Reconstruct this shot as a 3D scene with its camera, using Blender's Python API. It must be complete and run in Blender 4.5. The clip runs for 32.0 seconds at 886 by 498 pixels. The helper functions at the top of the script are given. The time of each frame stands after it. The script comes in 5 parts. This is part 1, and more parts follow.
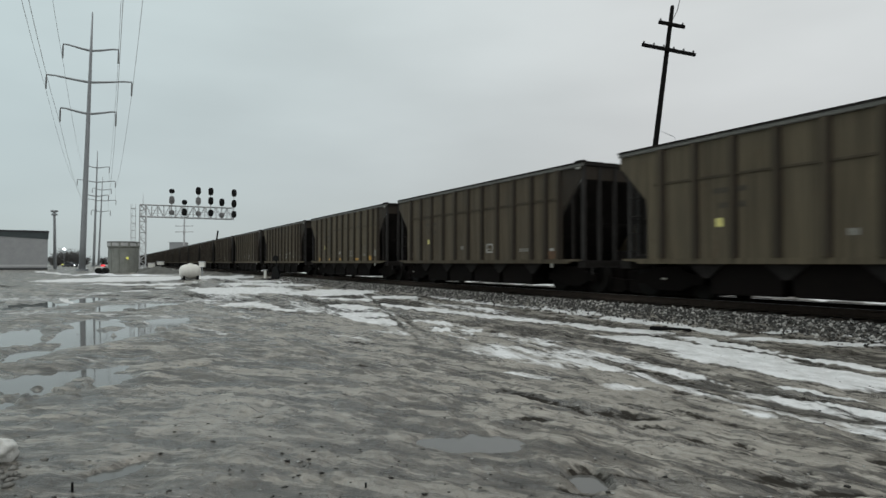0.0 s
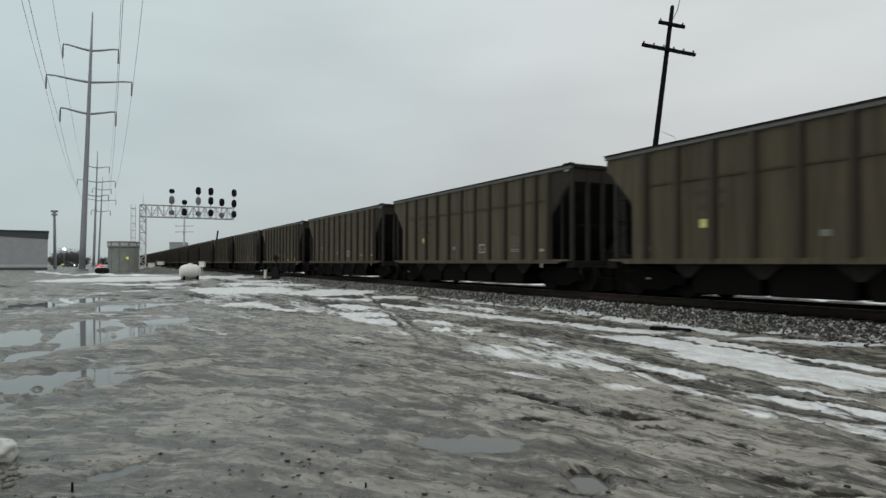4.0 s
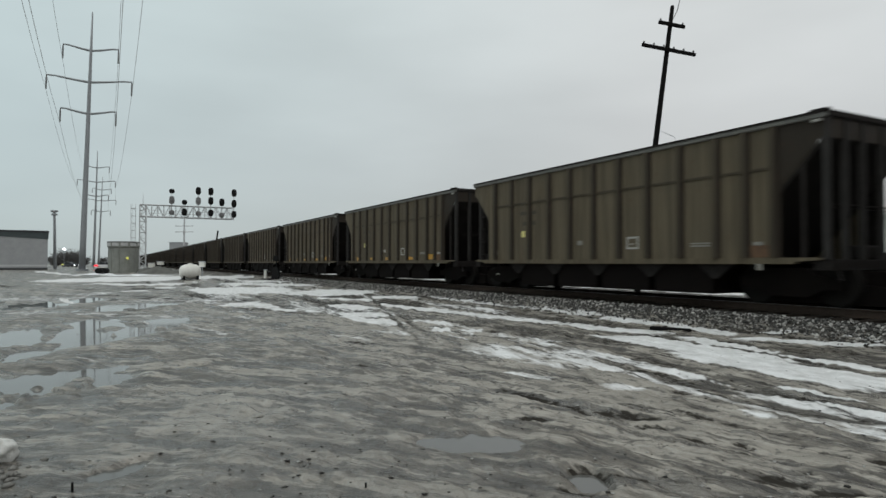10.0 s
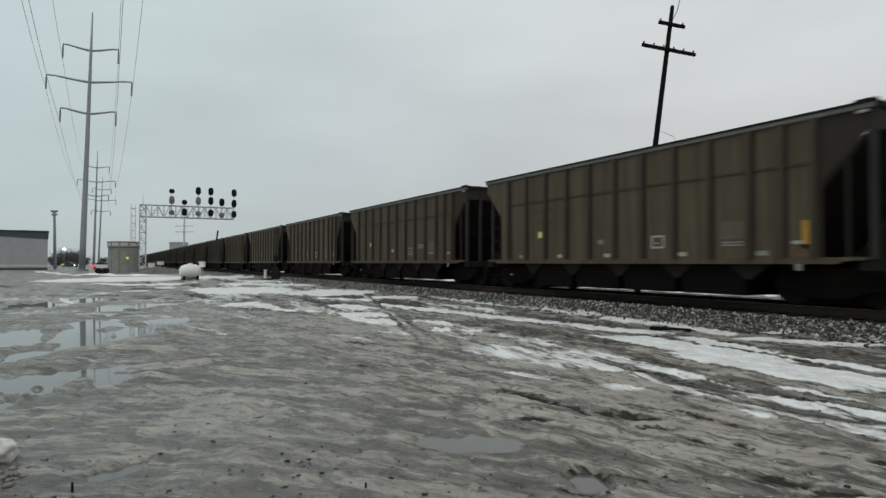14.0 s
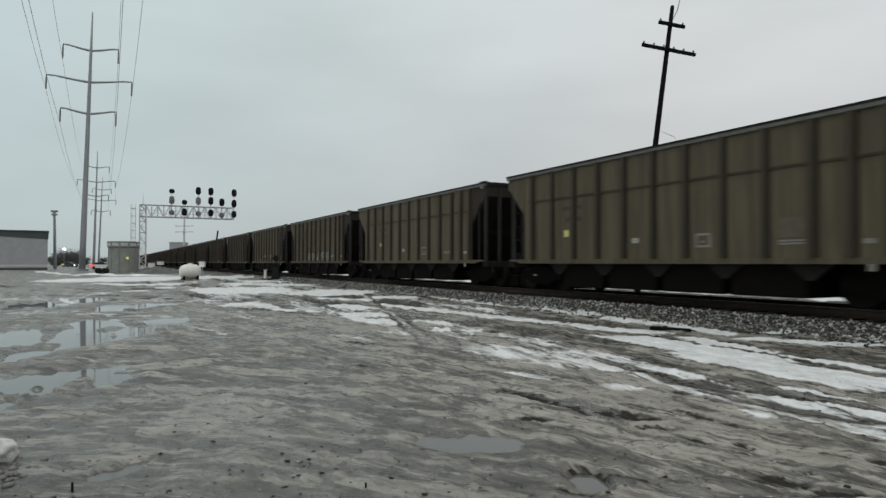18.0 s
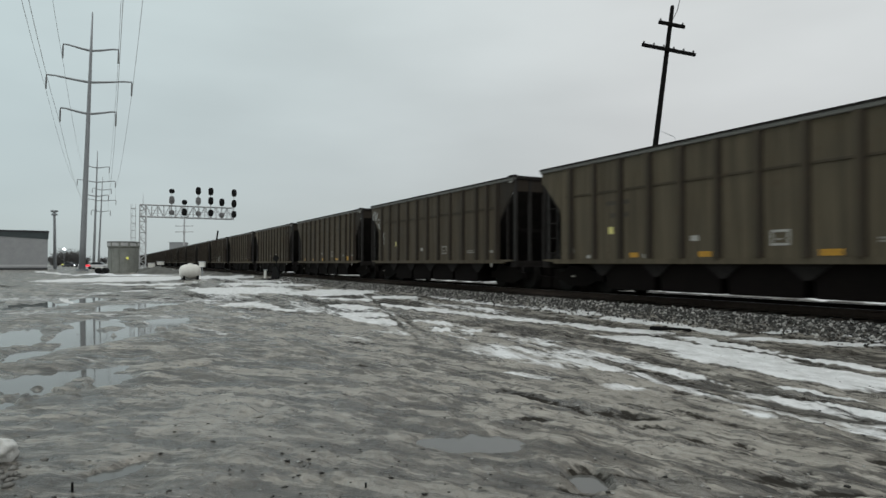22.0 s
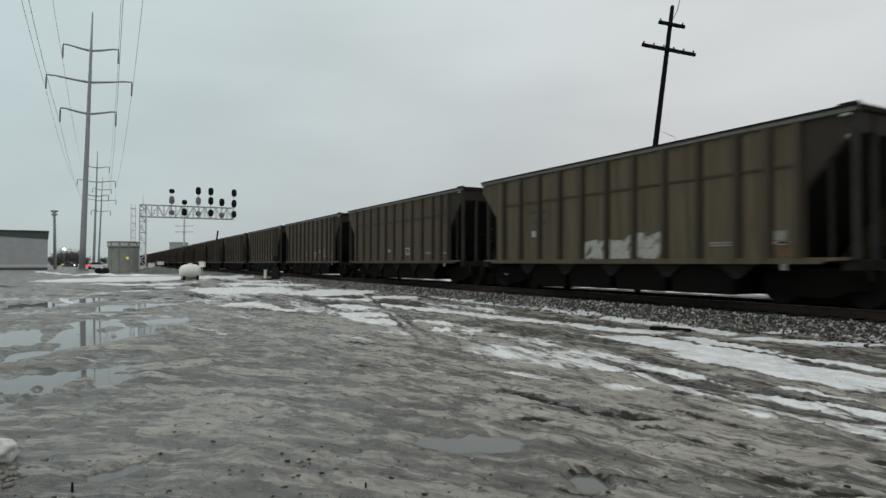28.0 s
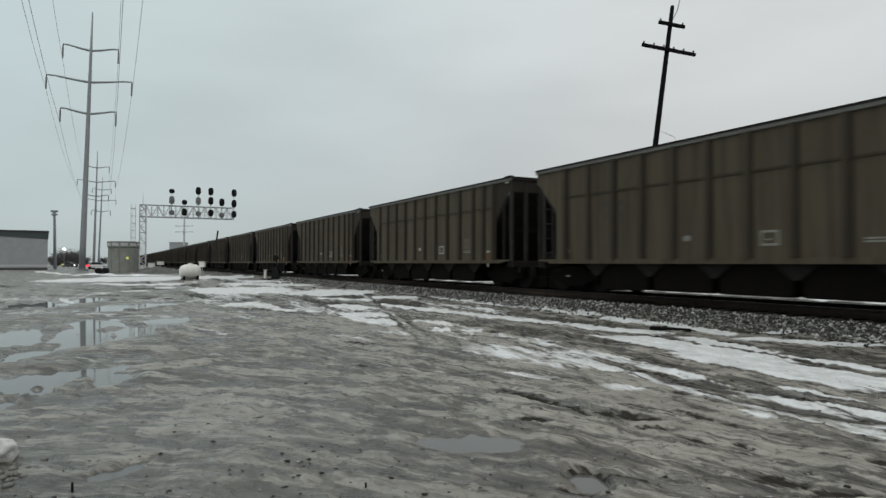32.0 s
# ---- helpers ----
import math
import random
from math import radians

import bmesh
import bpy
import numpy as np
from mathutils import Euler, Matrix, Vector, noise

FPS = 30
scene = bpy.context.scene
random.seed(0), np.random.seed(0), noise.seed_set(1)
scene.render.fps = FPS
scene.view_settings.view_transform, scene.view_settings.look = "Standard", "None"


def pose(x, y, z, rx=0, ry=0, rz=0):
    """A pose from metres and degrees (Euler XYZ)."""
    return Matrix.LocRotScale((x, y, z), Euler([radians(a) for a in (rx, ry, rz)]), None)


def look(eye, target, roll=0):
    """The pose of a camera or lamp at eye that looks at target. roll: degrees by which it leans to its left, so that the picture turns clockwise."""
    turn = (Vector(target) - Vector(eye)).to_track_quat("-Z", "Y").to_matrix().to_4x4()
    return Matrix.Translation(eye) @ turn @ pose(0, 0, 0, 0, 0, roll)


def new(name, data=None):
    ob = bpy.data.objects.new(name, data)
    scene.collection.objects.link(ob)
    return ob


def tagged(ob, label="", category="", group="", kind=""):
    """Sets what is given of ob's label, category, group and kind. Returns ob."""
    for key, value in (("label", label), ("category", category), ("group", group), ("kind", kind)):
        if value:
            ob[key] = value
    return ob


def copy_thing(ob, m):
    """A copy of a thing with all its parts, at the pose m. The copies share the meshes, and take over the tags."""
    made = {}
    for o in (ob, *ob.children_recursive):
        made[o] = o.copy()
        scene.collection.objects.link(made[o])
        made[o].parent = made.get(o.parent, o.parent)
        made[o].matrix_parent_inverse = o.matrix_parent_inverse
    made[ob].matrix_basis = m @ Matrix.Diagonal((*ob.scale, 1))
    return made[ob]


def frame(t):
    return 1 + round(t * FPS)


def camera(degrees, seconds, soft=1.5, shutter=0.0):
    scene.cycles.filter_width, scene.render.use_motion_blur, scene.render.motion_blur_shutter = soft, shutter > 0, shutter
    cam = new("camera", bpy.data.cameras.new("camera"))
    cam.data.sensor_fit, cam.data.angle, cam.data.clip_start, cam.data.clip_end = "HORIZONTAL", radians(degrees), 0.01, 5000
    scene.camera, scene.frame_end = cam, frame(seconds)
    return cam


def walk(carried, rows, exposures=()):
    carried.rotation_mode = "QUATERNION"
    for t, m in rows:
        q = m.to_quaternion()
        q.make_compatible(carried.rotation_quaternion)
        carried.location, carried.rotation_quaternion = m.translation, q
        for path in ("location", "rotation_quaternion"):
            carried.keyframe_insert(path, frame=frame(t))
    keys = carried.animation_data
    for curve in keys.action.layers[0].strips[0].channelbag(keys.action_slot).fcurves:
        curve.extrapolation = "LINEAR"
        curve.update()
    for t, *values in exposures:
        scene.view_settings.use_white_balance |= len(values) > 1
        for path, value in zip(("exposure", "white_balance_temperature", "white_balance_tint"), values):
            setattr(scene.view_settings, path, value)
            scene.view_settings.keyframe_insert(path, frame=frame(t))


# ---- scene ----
cam = camera(70.25, 32.0, soft=1.5, shutter=0.4)
EYE_Z = 1.4
HEAD = radians(28.006)          # angle between the view axis and the track
AXIS = Vector((-math.cos(HEAD), math.sin(HEAD), math.tan(radians(1.233))))
EYE = Vector((0.0, 0.0, EYE_Z))
walk(cam, [(0.0, look(EYE, EYE + AXIS)), (32.0, look(EYE, EYE + AXIS))])


# ---- world, light ----
def overcast():
    w = bpy.data.worlds.new("sky")
    scene.world = w
    w.use_nodes = True
    nt = w.node_tree
    nt.nodes.clear()
    out = nt.nodes.new("ShaderNodeOutputWorld")
    bg = nt.nodes.new("ShaderNodeBackground")
    sky = nt.nodes.new("ShaderNodeTexSky")
    sky.sky_type, sky.sun_disc = "NISHITA", False
    sky.sun_elevation, sky.sun_rotation = radians(38), radians(60)
    dim = nt.nodes.new("ShaderNodeVectorMath")
    dim.operation = "SCALE"
    dim.inputs["Scale"].default_value = 0.08
    nt.links.new(sky.outputs["Color"], dim.inputs[0])
    tc = nt.nodes.new("ShaderNodeTexCoord")
    sep = nt.nodes.new("ShaderNodeSeparateXYZ")
    nt.links.new(tc.outputs["Generated"], sep.inputs[0])
    mp = nt.nodes.new("ShaderNodeMapping")
    mp.inputs["Scale"].default_value = (1.0, 1.0, 3.4)
    nt.links.new(tc.outputs["Generated"], mp.inputs["Vector"])
    ns = nt.nodes.new("ShaderNodeTexNoise")
    ns.inputs["Scale"].default_value, ns.inputs["Detail"].default_value = 2.6, 4.0
    ns.inputs["Roughness"].default_value = 0.45
    nt.links.new(mp.outputs[0], ns.inputs["Vector"])
    # cloud brightness over height, then broken by the noise
    ramp = nt.nodes.new("ShaderNodeValToRGB")
    el = ramp.color_ramp.elements
    el[0].position, el[0].color = 0.0, (0.53, 0.555, 0.565, 1)
    el[1].position, el[1].color = 1.0, (0.80, 0.86, 0.875, 1)
    e = el.new(0.10)
    e.color = (0.60, 0.635, 0.645, 1)
    e = el.new(0.38)
    e.color = (0.74, 0.80, 0.81, 1)
    nt.links.new(sep.outputs["Z"], ramp.inputs["Fac"])
    tone = nt.nodes.new("ShaderNodeMapRange")
    tone.inputs["From Min"].default_value, tone.inputs["From Max"].default_value = 0.25, 0.75
    tone.inputs["To Min"].default_value, tone.inputs["To Max"].default_value = 0.92, 1.08
    nt.links.new(ns.outputs["Fac"], tone.inputs["Value"])
    # the lighter side of the overcast, towards the hidden sun
    bright = nt.nodes.new("ShaderNodeMapRange")
    bright.inputs["From Min"].default_value, bright.inputs["From Max"].default_value = -0.9, 0.3
    bright.inputs["To Min"].default_value, bright.inputs["To Max"].default_value = 0.925, 1.06
    nt.links.new(sep.outputs["X"], bright.inputs["Value"])
    mul = nt.nodes.new("ShaderNodeMath")
    mul.operation = "MULTIPLY"
    nt.links.new(tone.outputs[0], mul.inputs[0])
    nt.links.new(bright.outputs[0], mul.inputs[1])
    cl = nt.nodes.new("ShaderNodeVectorMath")
    cl.operation = "SCALE"
    nt.links.new(ramp.outputs["Color"], cl.inputs[0])
    nt.links.new(mul.outputs[0], cl.inputs["Scale"])
    side = nt.nodes.new("ShaderNodeMapRange")
    side.inputs["From Min"].default_value, side.inputs["From Max"].default_value = -0.15, 1.0
    lean_x = nt.nodes.new("ShaderNodeMath")
    lean_x.operation = "MULTIPLY_ADD"
    lean_x.inputs[1].default_value, lean_x.inputs[2].default_value = 0.9, 0.9
    nt.links.new(sep.outputs["X"], lean_x.inputs[0])
    both = nt.nodes.new("ShaderNodeMath")
    both.operation = "ADD"
    nt.links.new(lean_x.outputs[0], both.inputs[0])
    nt.links.new(sep.outputs["Y"], both.inputs[1])
    nt.links.new(both.outputs[0], side.inputs["Value"])
    tint = nt.nodes.new("ShaderNodeMix")
    tint.data_type = "RGBA"
    tint.inputs["A"].default_value, tint.inputs["B"].default_value = (0.925, 1.02, 1.02, 1), (1.035, 1.0, 0.985, 1)
    nt.links.new(side.outputs[0], tint.inputs["Factor"])
    wash = nt.nodes.new("ShaderNodeVectorMath")
    wash.operation = "MULTIPLY"
    nt.links.new(cl.outputs[0], wash.inputs[0])
    nt.links.new(tint.outputs["Result"], wash.inputs[1])
    mix = nt.nodes.new("ShaderNodeMix")
    mix.data_type = "RGBA"
    mix.inputs["Factor"].default_value = 0.93
    nt.links.new(dim.outputs[0], mix.inputs["A"])
    nt.links.new(wash.outputs[0], mix.inputs["B"])
    nt.links.new(mix.outputs["Result"], bg.inputs["Color"])
    bg.inputs["Strength"].default_value = 0.95
    nt.links.new(bg.outputs[0], out.inputs["Surface"])


overcast()
sun = new("sun", bpy.data.lights.new("sun", "SUN"))
sun.data.energy, sun.data.angle, sun.data.color = 0.5, radians(25), (1.0, 0.97, 0.93)
sun.matrix_world = look((0, 0, 50), (-14, 20, 0))


# ---- materials ----
class Net:
    """A node material under construction."""

    def __init__(self, name):
        self.mat = bpy.data.materials.new(name)
        self.mat.use_nodes = True
        self.nt = self.mat.node_tree
        self.bsdf = self.nt.nodes["Principled BSDF"]
        self.out = self.nt.nodes["Material Output"]

    def node(self, kind, **values):
        n = self.nt.nodes.new(kind)
        for k, v in values.items():
            n.inputs[k.replace("_", " ")].default_value = v
        return n

    def link(self, a, b):
        self.nt.links.new(a, b)

    def coords(self, space="Object", scale=(1, 1, 1), rot=0.0):
        tc = self.nt.nodes.new("ShaderNodeTexCoord")
        mp = self.nt.nodes.new("ShaderNodeMapping")
        mp.inputs["Scale"].default_value = scale
        mp.inputs["Rotation"].default_value = (0, 0, rot)
        self.link(tc.outputs[space], mp.inputs["Vector"])
        return mp.outputs[0]

    def noise(self, scale, detail=4.0, rough=0.55, vec=None, distort=0.0):
        n = self.node("ShaderNodeTexNoise", Scale=scale, Detail=detail, Roughness=rough, Distortion=distort)
        if vec is not None:
            self.link(vec, n.inputs["Vector"])
        return n.outputs["Fac"]

    def span(self, v, a, b, lo=0.0, hi=1.0):
        n = self.node("ShaderNodeMapRange", From_Min=a, From_Max=b, To_Min=lo, To_Max=hi)
        self.link(v, n.inputs["Value"])
        return n.outputs[0]

    def mathop(self, op, a, b):
        n = self.nt.nodes.new("ShaderNodeMath")
        n.operation = op
        for i, v in enumerate((a, b)):
            if isinstance(v, (int, float)):
                n.inputs[i].default_value = v
            else:
                self.link(v, n.inputs[i])
        return n.outputs[0]

    def mix(self, fac, a, b):
        n = self.nt.nodes.new("ShaderNodeMix")
        n.data_type = "RGBA"
        for sock, v in ((n.inputs["Factor"], fac), (n.inputs["A"], a), (n.inputs["B"], b)):
            if isinstance(v, tuple):
                sock.default_value = (*v, 1)
            elif isinstance(v, (int, float)):
                sock.default_value = v
            else:
                self.link(v, sock)
        return n.outputs["Result"]

    def bump(self, height, strength=0.3, distance=0.01):
        n = self.node("ShaderNodeBump", Strength=strength, Distance=distance)
        self.link(height, n.inputs["Height"])
        self.link(n.outputs[0], self.bsdf.inputs["Normal"])

    def done(self, color=None, rough=None, metal=None, spec=None):
        for key, v in (("Base Color", color), ("Roughness", rough), ("Metallic", metal), ("Specular IOR Level", spec)):
            if v is None:
                continue
            if isinstance(v, tuple):
                self.bsdf.inputs[key].default_value = (*v, 1)
            elif isinstance(v, (int, float)):
                self.bsdf.inputs[key].default_value = v
            else:
                self.link(v, self.bsdf.inputs[key])
        return self.mat


def plain(name, color, rough=0.6, metal=0.0, vary=0.25, scale=6.0, bump=0.15, spec=0.4):
    """A worn surface of one colour: tone drifts at two scales."""
    n = Net(name)
    v = n.coords()
    a, b = n.noise(scale, 5, 0.6, v), n.noise(scale * 7, 3, 0.6, v)
    f = n.mathop("ADD", n.mathop("MULTIPLY", a, 0.65), n.mathop("MULTIPLY", b, 0.35))
    dark = tuple(c * (1 - vary) for c in color)
    light = tuple(min(1, c * (1 + vary)) for c in color)
    col = n.mix(n.span(f, 0.3, 0.7), dark, light)
    n.bump(b, bump, 0.004)
    return n.done(col, n.span(a, 0.3, 0.7, max(0.05, rough - 0.12), min(1, rough + 0.12)), metal, spec)


def glow(name, color, strength):
    n = Net(name)
    n.bsdf.inputs["Emission Color"].default_value = (*color, 1)
    n.bsdf.inputs["Emission Strength"].default_value = strength
    return n.done(color, 0.3)


def car_paint(name, base, grime):
    """Weathered hopper paint: broad dirt, runs down the sheets, dust along the sill."""
    n = Net(name)
    info = n.nt.nodes.new("ShaderNodeObjectInfo")
    v = n.coords()
    runs = n.noise(1.0, 5, 0.6, n.coords(scale=(9.0, 9.0, 0.35)))
    broad = n.noise(0.8, 4, 0.55, v)
    fine = n.noise(26.0, 4, 0.65, v)
    col = n.mix(n.span(broad, 0.3, 0.7), base, tuple(c * 1.22 for c in base))
    col = n.mix(n.span(runs, 0.40, 0.72, 0.0, 0.70), col, grime)
    rust = n.mathop("MULTIPLY", n.span(n.noise(3.2, 5, 0.7, v), 0.58, 0.74), 0.55)
    col = n.mix(rust, col, (0.075, 0.042, 0.026))
    col = n.mix(n.mathop("MULTIPLY", fine, 0.25), col, tuple(c * 0.5 for c in base))
    hsv = n.node("ShaderNodeHueSaturation")
    n.link(n.span(info.outputs["Random"], 0, 1, 0.88, 1.12), hsv.inputs["Value"])
    n.link(col, hsv.inputs["Color"])
    n.bump(n.mathop("ADD", fine, broad), 0.12, 0.006)
    return n.done(hsv.outputs["Color"], n.span(broad, 0.3, 0.7, 0.6, 0.85), 0.0, 0.2)


PAINT = [car_paint("hopper_brown", (0.100, 0.0805, 0.0525), (0.031, 0.024, 0.016)),
         car_paint("hopper_olive", (0.105, 0.0865, 0.057), (0.038, 0.029, 0.019)),
         car_paint("hopper_umber", (0.084, 0.068, 0.046), (0.026, 0.019, 0.013))]
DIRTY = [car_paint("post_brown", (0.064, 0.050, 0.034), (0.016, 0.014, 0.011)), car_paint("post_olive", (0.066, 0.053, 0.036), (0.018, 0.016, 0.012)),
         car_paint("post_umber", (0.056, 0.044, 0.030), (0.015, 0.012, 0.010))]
DARK_BROWN = car_paint("sooty_brown", (0.033, 0.026, 0.019), (0.022, 0.018, 0.014))
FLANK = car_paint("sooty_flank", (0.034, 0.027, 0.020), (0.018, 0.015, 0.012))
GHOST = plain("faded_lettering", (0.052, 0.043, 0.031), 0.8, 0.0, 0.4, 9.0)
RIM = plain("rim_steel", (0.112, 0.110, 0.098), 0.6, 0.0, 0.35, 2.0)
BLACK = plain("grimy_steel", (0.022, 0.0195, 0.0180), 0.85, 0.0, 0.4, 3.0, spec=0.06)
# near-black, with the deep shade below the cars put into the colour
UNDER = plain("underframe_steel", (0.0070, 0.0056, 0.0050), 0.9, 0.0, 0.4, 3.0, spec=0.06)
SKIRT = plain("dusty_hopper_steel", (0.019, 0.017, 0.016), 0.9, 0.0, 0.45, 2.5, spec=0.06)
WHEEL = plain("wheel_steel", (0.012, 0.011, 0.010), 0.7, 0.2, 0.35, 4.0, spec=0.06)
TREAD = plain("polished_steel", (0.34, 0.34, 0.34), 0.3, 1.0, 0.2, 6.0)
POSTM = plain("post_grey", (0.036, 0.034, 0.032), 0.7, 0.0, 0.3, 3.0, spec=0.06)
STENCIL = plain("stencil_white", (0.34, 0.33, 0.30), 0.7, 0.0, 0.3, 12.0)
FADED = plain("faded_white", (0.21, 0.20, 0.175), 0.75, 0.0, 0.4, 9.0)
YELLOW = plain("reflector_yellow", (0.42, 0.215, 0.018), 0.45, 0.0, 0.25, 12.0)
PALEYEL = plain("pale_yellow", (0.62, 0.56, 0.20), 0.5, 0.0, 0.2, 12.0)
SCUFF = plain("scuffed_paint", (0.100, 0.083, 0.057), 0.8, 0.0, 0.4, 5.0)
RUSTY = plain("rust_patch", (0.105, 0.060, 0.034), 0.85, 0.0, 0.5, 7.0)
SPRAY = plain("spray_paint", (0.27, 0.265, 0.25), 0.6, 0.0, 0.35, 5.0)
RAIL = plain("rail_side", (0.042, 0.032, 0.026), 0.8, 0.0, 0.35, 5.0, spec=0.06)
RAILTOP = plain("rail_head", (0.16, 0.16, 0.165), 0.34, 1.0, 0.15, 5.0)
TIE = plain("tie_timber", (0.030, 0.025, 0.021), 0.9, 0.0, 0.4, 4.0, spec=0.06)
GALV = plain("galvanised_steel", (0.27, 0.285, 0.295), 0.55, 0.3, 0.15, 1.2)
GALVL = plain("light_galvanised", (0.50, 0.51, 0.515), 0.5, 0.2, 0.15, 1.5)
WOOD = plain("creosoted_wood", (0.009, 0.0085, 0.0085), 0.85, 0.0, 0.4, 5.0, spec=0.06)
BLACKS = plain("signal_black", (0.012, 0.012, 0.012), 0.5, 0.0, 0.2, 4.0, spec=0.1)
GREYS = plain("signal_grey", (0.17, 0.17, 0.17), 0.55, 0.0, 0.2, 4.0)
CERAMIC = plain("insulator", (0.12, 0.12, 0.12), 0.35, 0.0, 0.2, 9.0)
WIRE = plain("wire_metal", (0.62, 0.64, 0.65), 0.6, 0.0, 0.1, 4.0)
CLAD = plain("cladding_grey", (0.33, 0.34, 0.345), 0.6, 0.0, 0.12, 0.8)
CLADL = plain("cladding_pale", (0.88, 0.875, 0.865), 0.6, 0.0, 0.08, 0.8)
FASCIA = plain("fascia_slate", (0.052, 0.068, 0.070), 0.5, 0.0, 0.2, 1.0)
ROOFD = plain("roof_dark", (0.035, 0.037, 0.04), 0.6, 0.0, 0.2, 1.0)
CONC = plain("tank_concrete", (0.235, 0.245, 0.222), 0.8, 0.0, 0.25, 1.1)
CONCL = plain("tank_rim_concrete", (0.44, 0.445, 0.44), 0.8, 0.0, 0.25, 1.1)
TANKW = plain("tank_white", (0.72, 0.71, 0.66), 0.5, 0.0, 0.1, 1.6)
SNOWM = plain("dirty_snow", (0.74, 0.75, 0.76), 0.7, 0.0, 0.12, 3.0, 0.5)
EARTH = plain("spoil_earth", (0.11, 0.11, 0.10), 0.9, 0.0, 0.4, 1.5, 0.5)
BARK = plain("bark", (0.06, 0.052, 0.046), 0.9, 0.0, 0.4, 3.0)
TWIG = plain("bare_twigs", (0.12, 0.118, 0.115), 0.9, 0.0, 0.4, 3.0)
CARW = plain("car_white", (0.62, 0.63, 0.64), 0.3, 0.0, 0.06, 2.0, 0.0)
CARD = plain("car_dark", (0.04, 0.042, 0.05), 0.3, 0.0, 0.1, 2.0, 0.0)
GLASS = plain("dark_glass", (0.02, 0.024, 0.028), 0.08, 0.0, 0.1, 2.0, 0.0)
TYRE = plain("tyre", (0.014, 0.014, 0.014), 0.85, 0.0, 0.2, 8.0)
REDL = glow("red_lamp", (1.0, 0.03, 0.05), 1.3)
YELL = glow("amber_lamp", (0.55, 0.55, 0.12), 0.55)
WHITEL = glow("white_lamp", (0.95, 0.97, 1.0), 3.0)


def ground_material():
    n = Net("wet_ground")
    pos = n.nt.nodes.new("ShaderNodeNewGeometry").outputs["Position"]

    def attr(name):
        a = n.nt.nodes.new("ShaderNodeAttribute")
        a.attribute_name = name
        return a.outputs["Fac"]

    sep = n.nt.nodes.new("ShaderNodeSeparateXYZ")
    n.link(pos, sep.inputs[0])

    def lane(degrees, size, detail):
        mp = n.nt.nodes.new("ShaderNodeMapping")
        mp.vector_type = "TEXTURE"
        mp.inputs["Rotation"].default_value = (0, 0, radians(degrees))
        mp.inputs["Scale"].default_value = (size[0], size[1], 1.0)
        n.link(pos, mp.inputs["Vector"])
        return n.noise(1.0, detail, 0.62, mp.outputs[0], 0.5)

    def drawn(size, detail):
        """Streaks that follow the wheel tracks."""
        y = sep.outputs["Y"]
        far = n.mix(n.span(y, 4.2, 5.6), lane(14, size, detail), lane(-4, size, detail))
        near = n.mix(n.span(y, 0.4, 1.6), lane(56, size, detail), lane(34, size, detail))
        return n.mix(n.span(y, 2.2, 3.2), near, far)

    streak = drawn((1.6, 0.34), 6)
    thread = drawn((0.80, 0.16), 6)
    hair = drawn((0.42, 0.065), 5)
    plate = drawn((1.05, 0.27), 4)
    clod = n.noise(3.2, 7, 0.66, pos)
    lump = n.noise(9.0, 5, 0.65, pos)
    grit = n.noise(46.0, 4, 0.7, pos)
    # crests lighter, hollows darker: relief shading put into the base colour
    rel = attr("relief")
    col = n.mix(n.span(n.mathop("ADD", n.mathop("MULTIPLY", streak, 0.5), n.mathop("MULTIPLY", rel, 0.5)), 0.38, 0.62), (0.068, 0.061, 0.050), (0.166, 0.148, 0.121))
    # smooth plates of silt and darker wet mud with crisp edges
    col = n.mix(n.span(plate, 0.52, 0.57, 0.0, 0.50), col, (0.205, 0.190, 0.162))
    col = n.mix(n.span(plate, 0.44, 0.39, 0.0, 0.45), col, (0.058, 0.054, 0.047))
    col = n.mix(n.span(clod, 0.46, 0.60, 0.0, 0.4), col, (0.126, 0.115, 0.096))
    col = n.mix(n.span(thread, 0.54, 0.575, 0.0, 0.80), col, (0.350, 0.322, 0.276))
    col = n.mix(n.span(thread, 0.46, 0.425, 0.0, 0.80), col, (0.032, 0.029, 0.025))
    col = n.mix(attr("stony"), col, n.mix(grit, (0.012, 0.011, 0.010), (0.050, 0.047, 0.044)))
    slush = n.mathop("ADD", attr("slush"), n.span(streak, 0.3, 0.7, -0.30, 0.30))
    slush = n.mathop("ADD", slush, n.span(thread, 0.3, 0.7, -0.45, 0.45))
    slush = n.mathop("ADD", slush, n.span(lump, 0.3, 0.7, 0.22, -0.22))
    slush = n.mathop("ADD", slush, n.span(hair, 0.3, 0.7, -0.22, 0.22))
    sl = n.span(slush, 0.42, 0.68)
    col = n.mix(n.mathop("MULTIPLY", sl, 0.80), col, n.mix(n.span(n.mathop("ADD", n.mathop("MULTIPLY", clod, 0.6), n.mathop("MULTIPLY", hair, 0.4)), 0.38, 0.62), (0.206, 0.189, 0.160), (0.430, 0.398, 0.344)))
    # dark contour lines painted for the shadow along plate and slush edges
    rim = n.mathop("MAXIMUM", n.span(n.mathop("ABSOLUTE", n.mathop("SUBTRACT", plate, 0.525), 0.0), 0.002, 0.012, 0.6, 0.0),
                   n.span(n.mathop("ABSOLUTE", n.mathop("SUBTRACT", slush, 0.37), 0.0), 0.01, 0.07, 0.65, 0.0))
    rim = n.mathop("MULTIPLY", rim, n.span(clod, 0.44, 0.56, 0.0, 0.9))
    rim = n.mathop("MULTIPLY", rim, n.span(attr("wet"), 0.0, 0.7, 1.0, 0.15))
    col = n.mix(rim, col, (0.034, 0.031, 0.027))
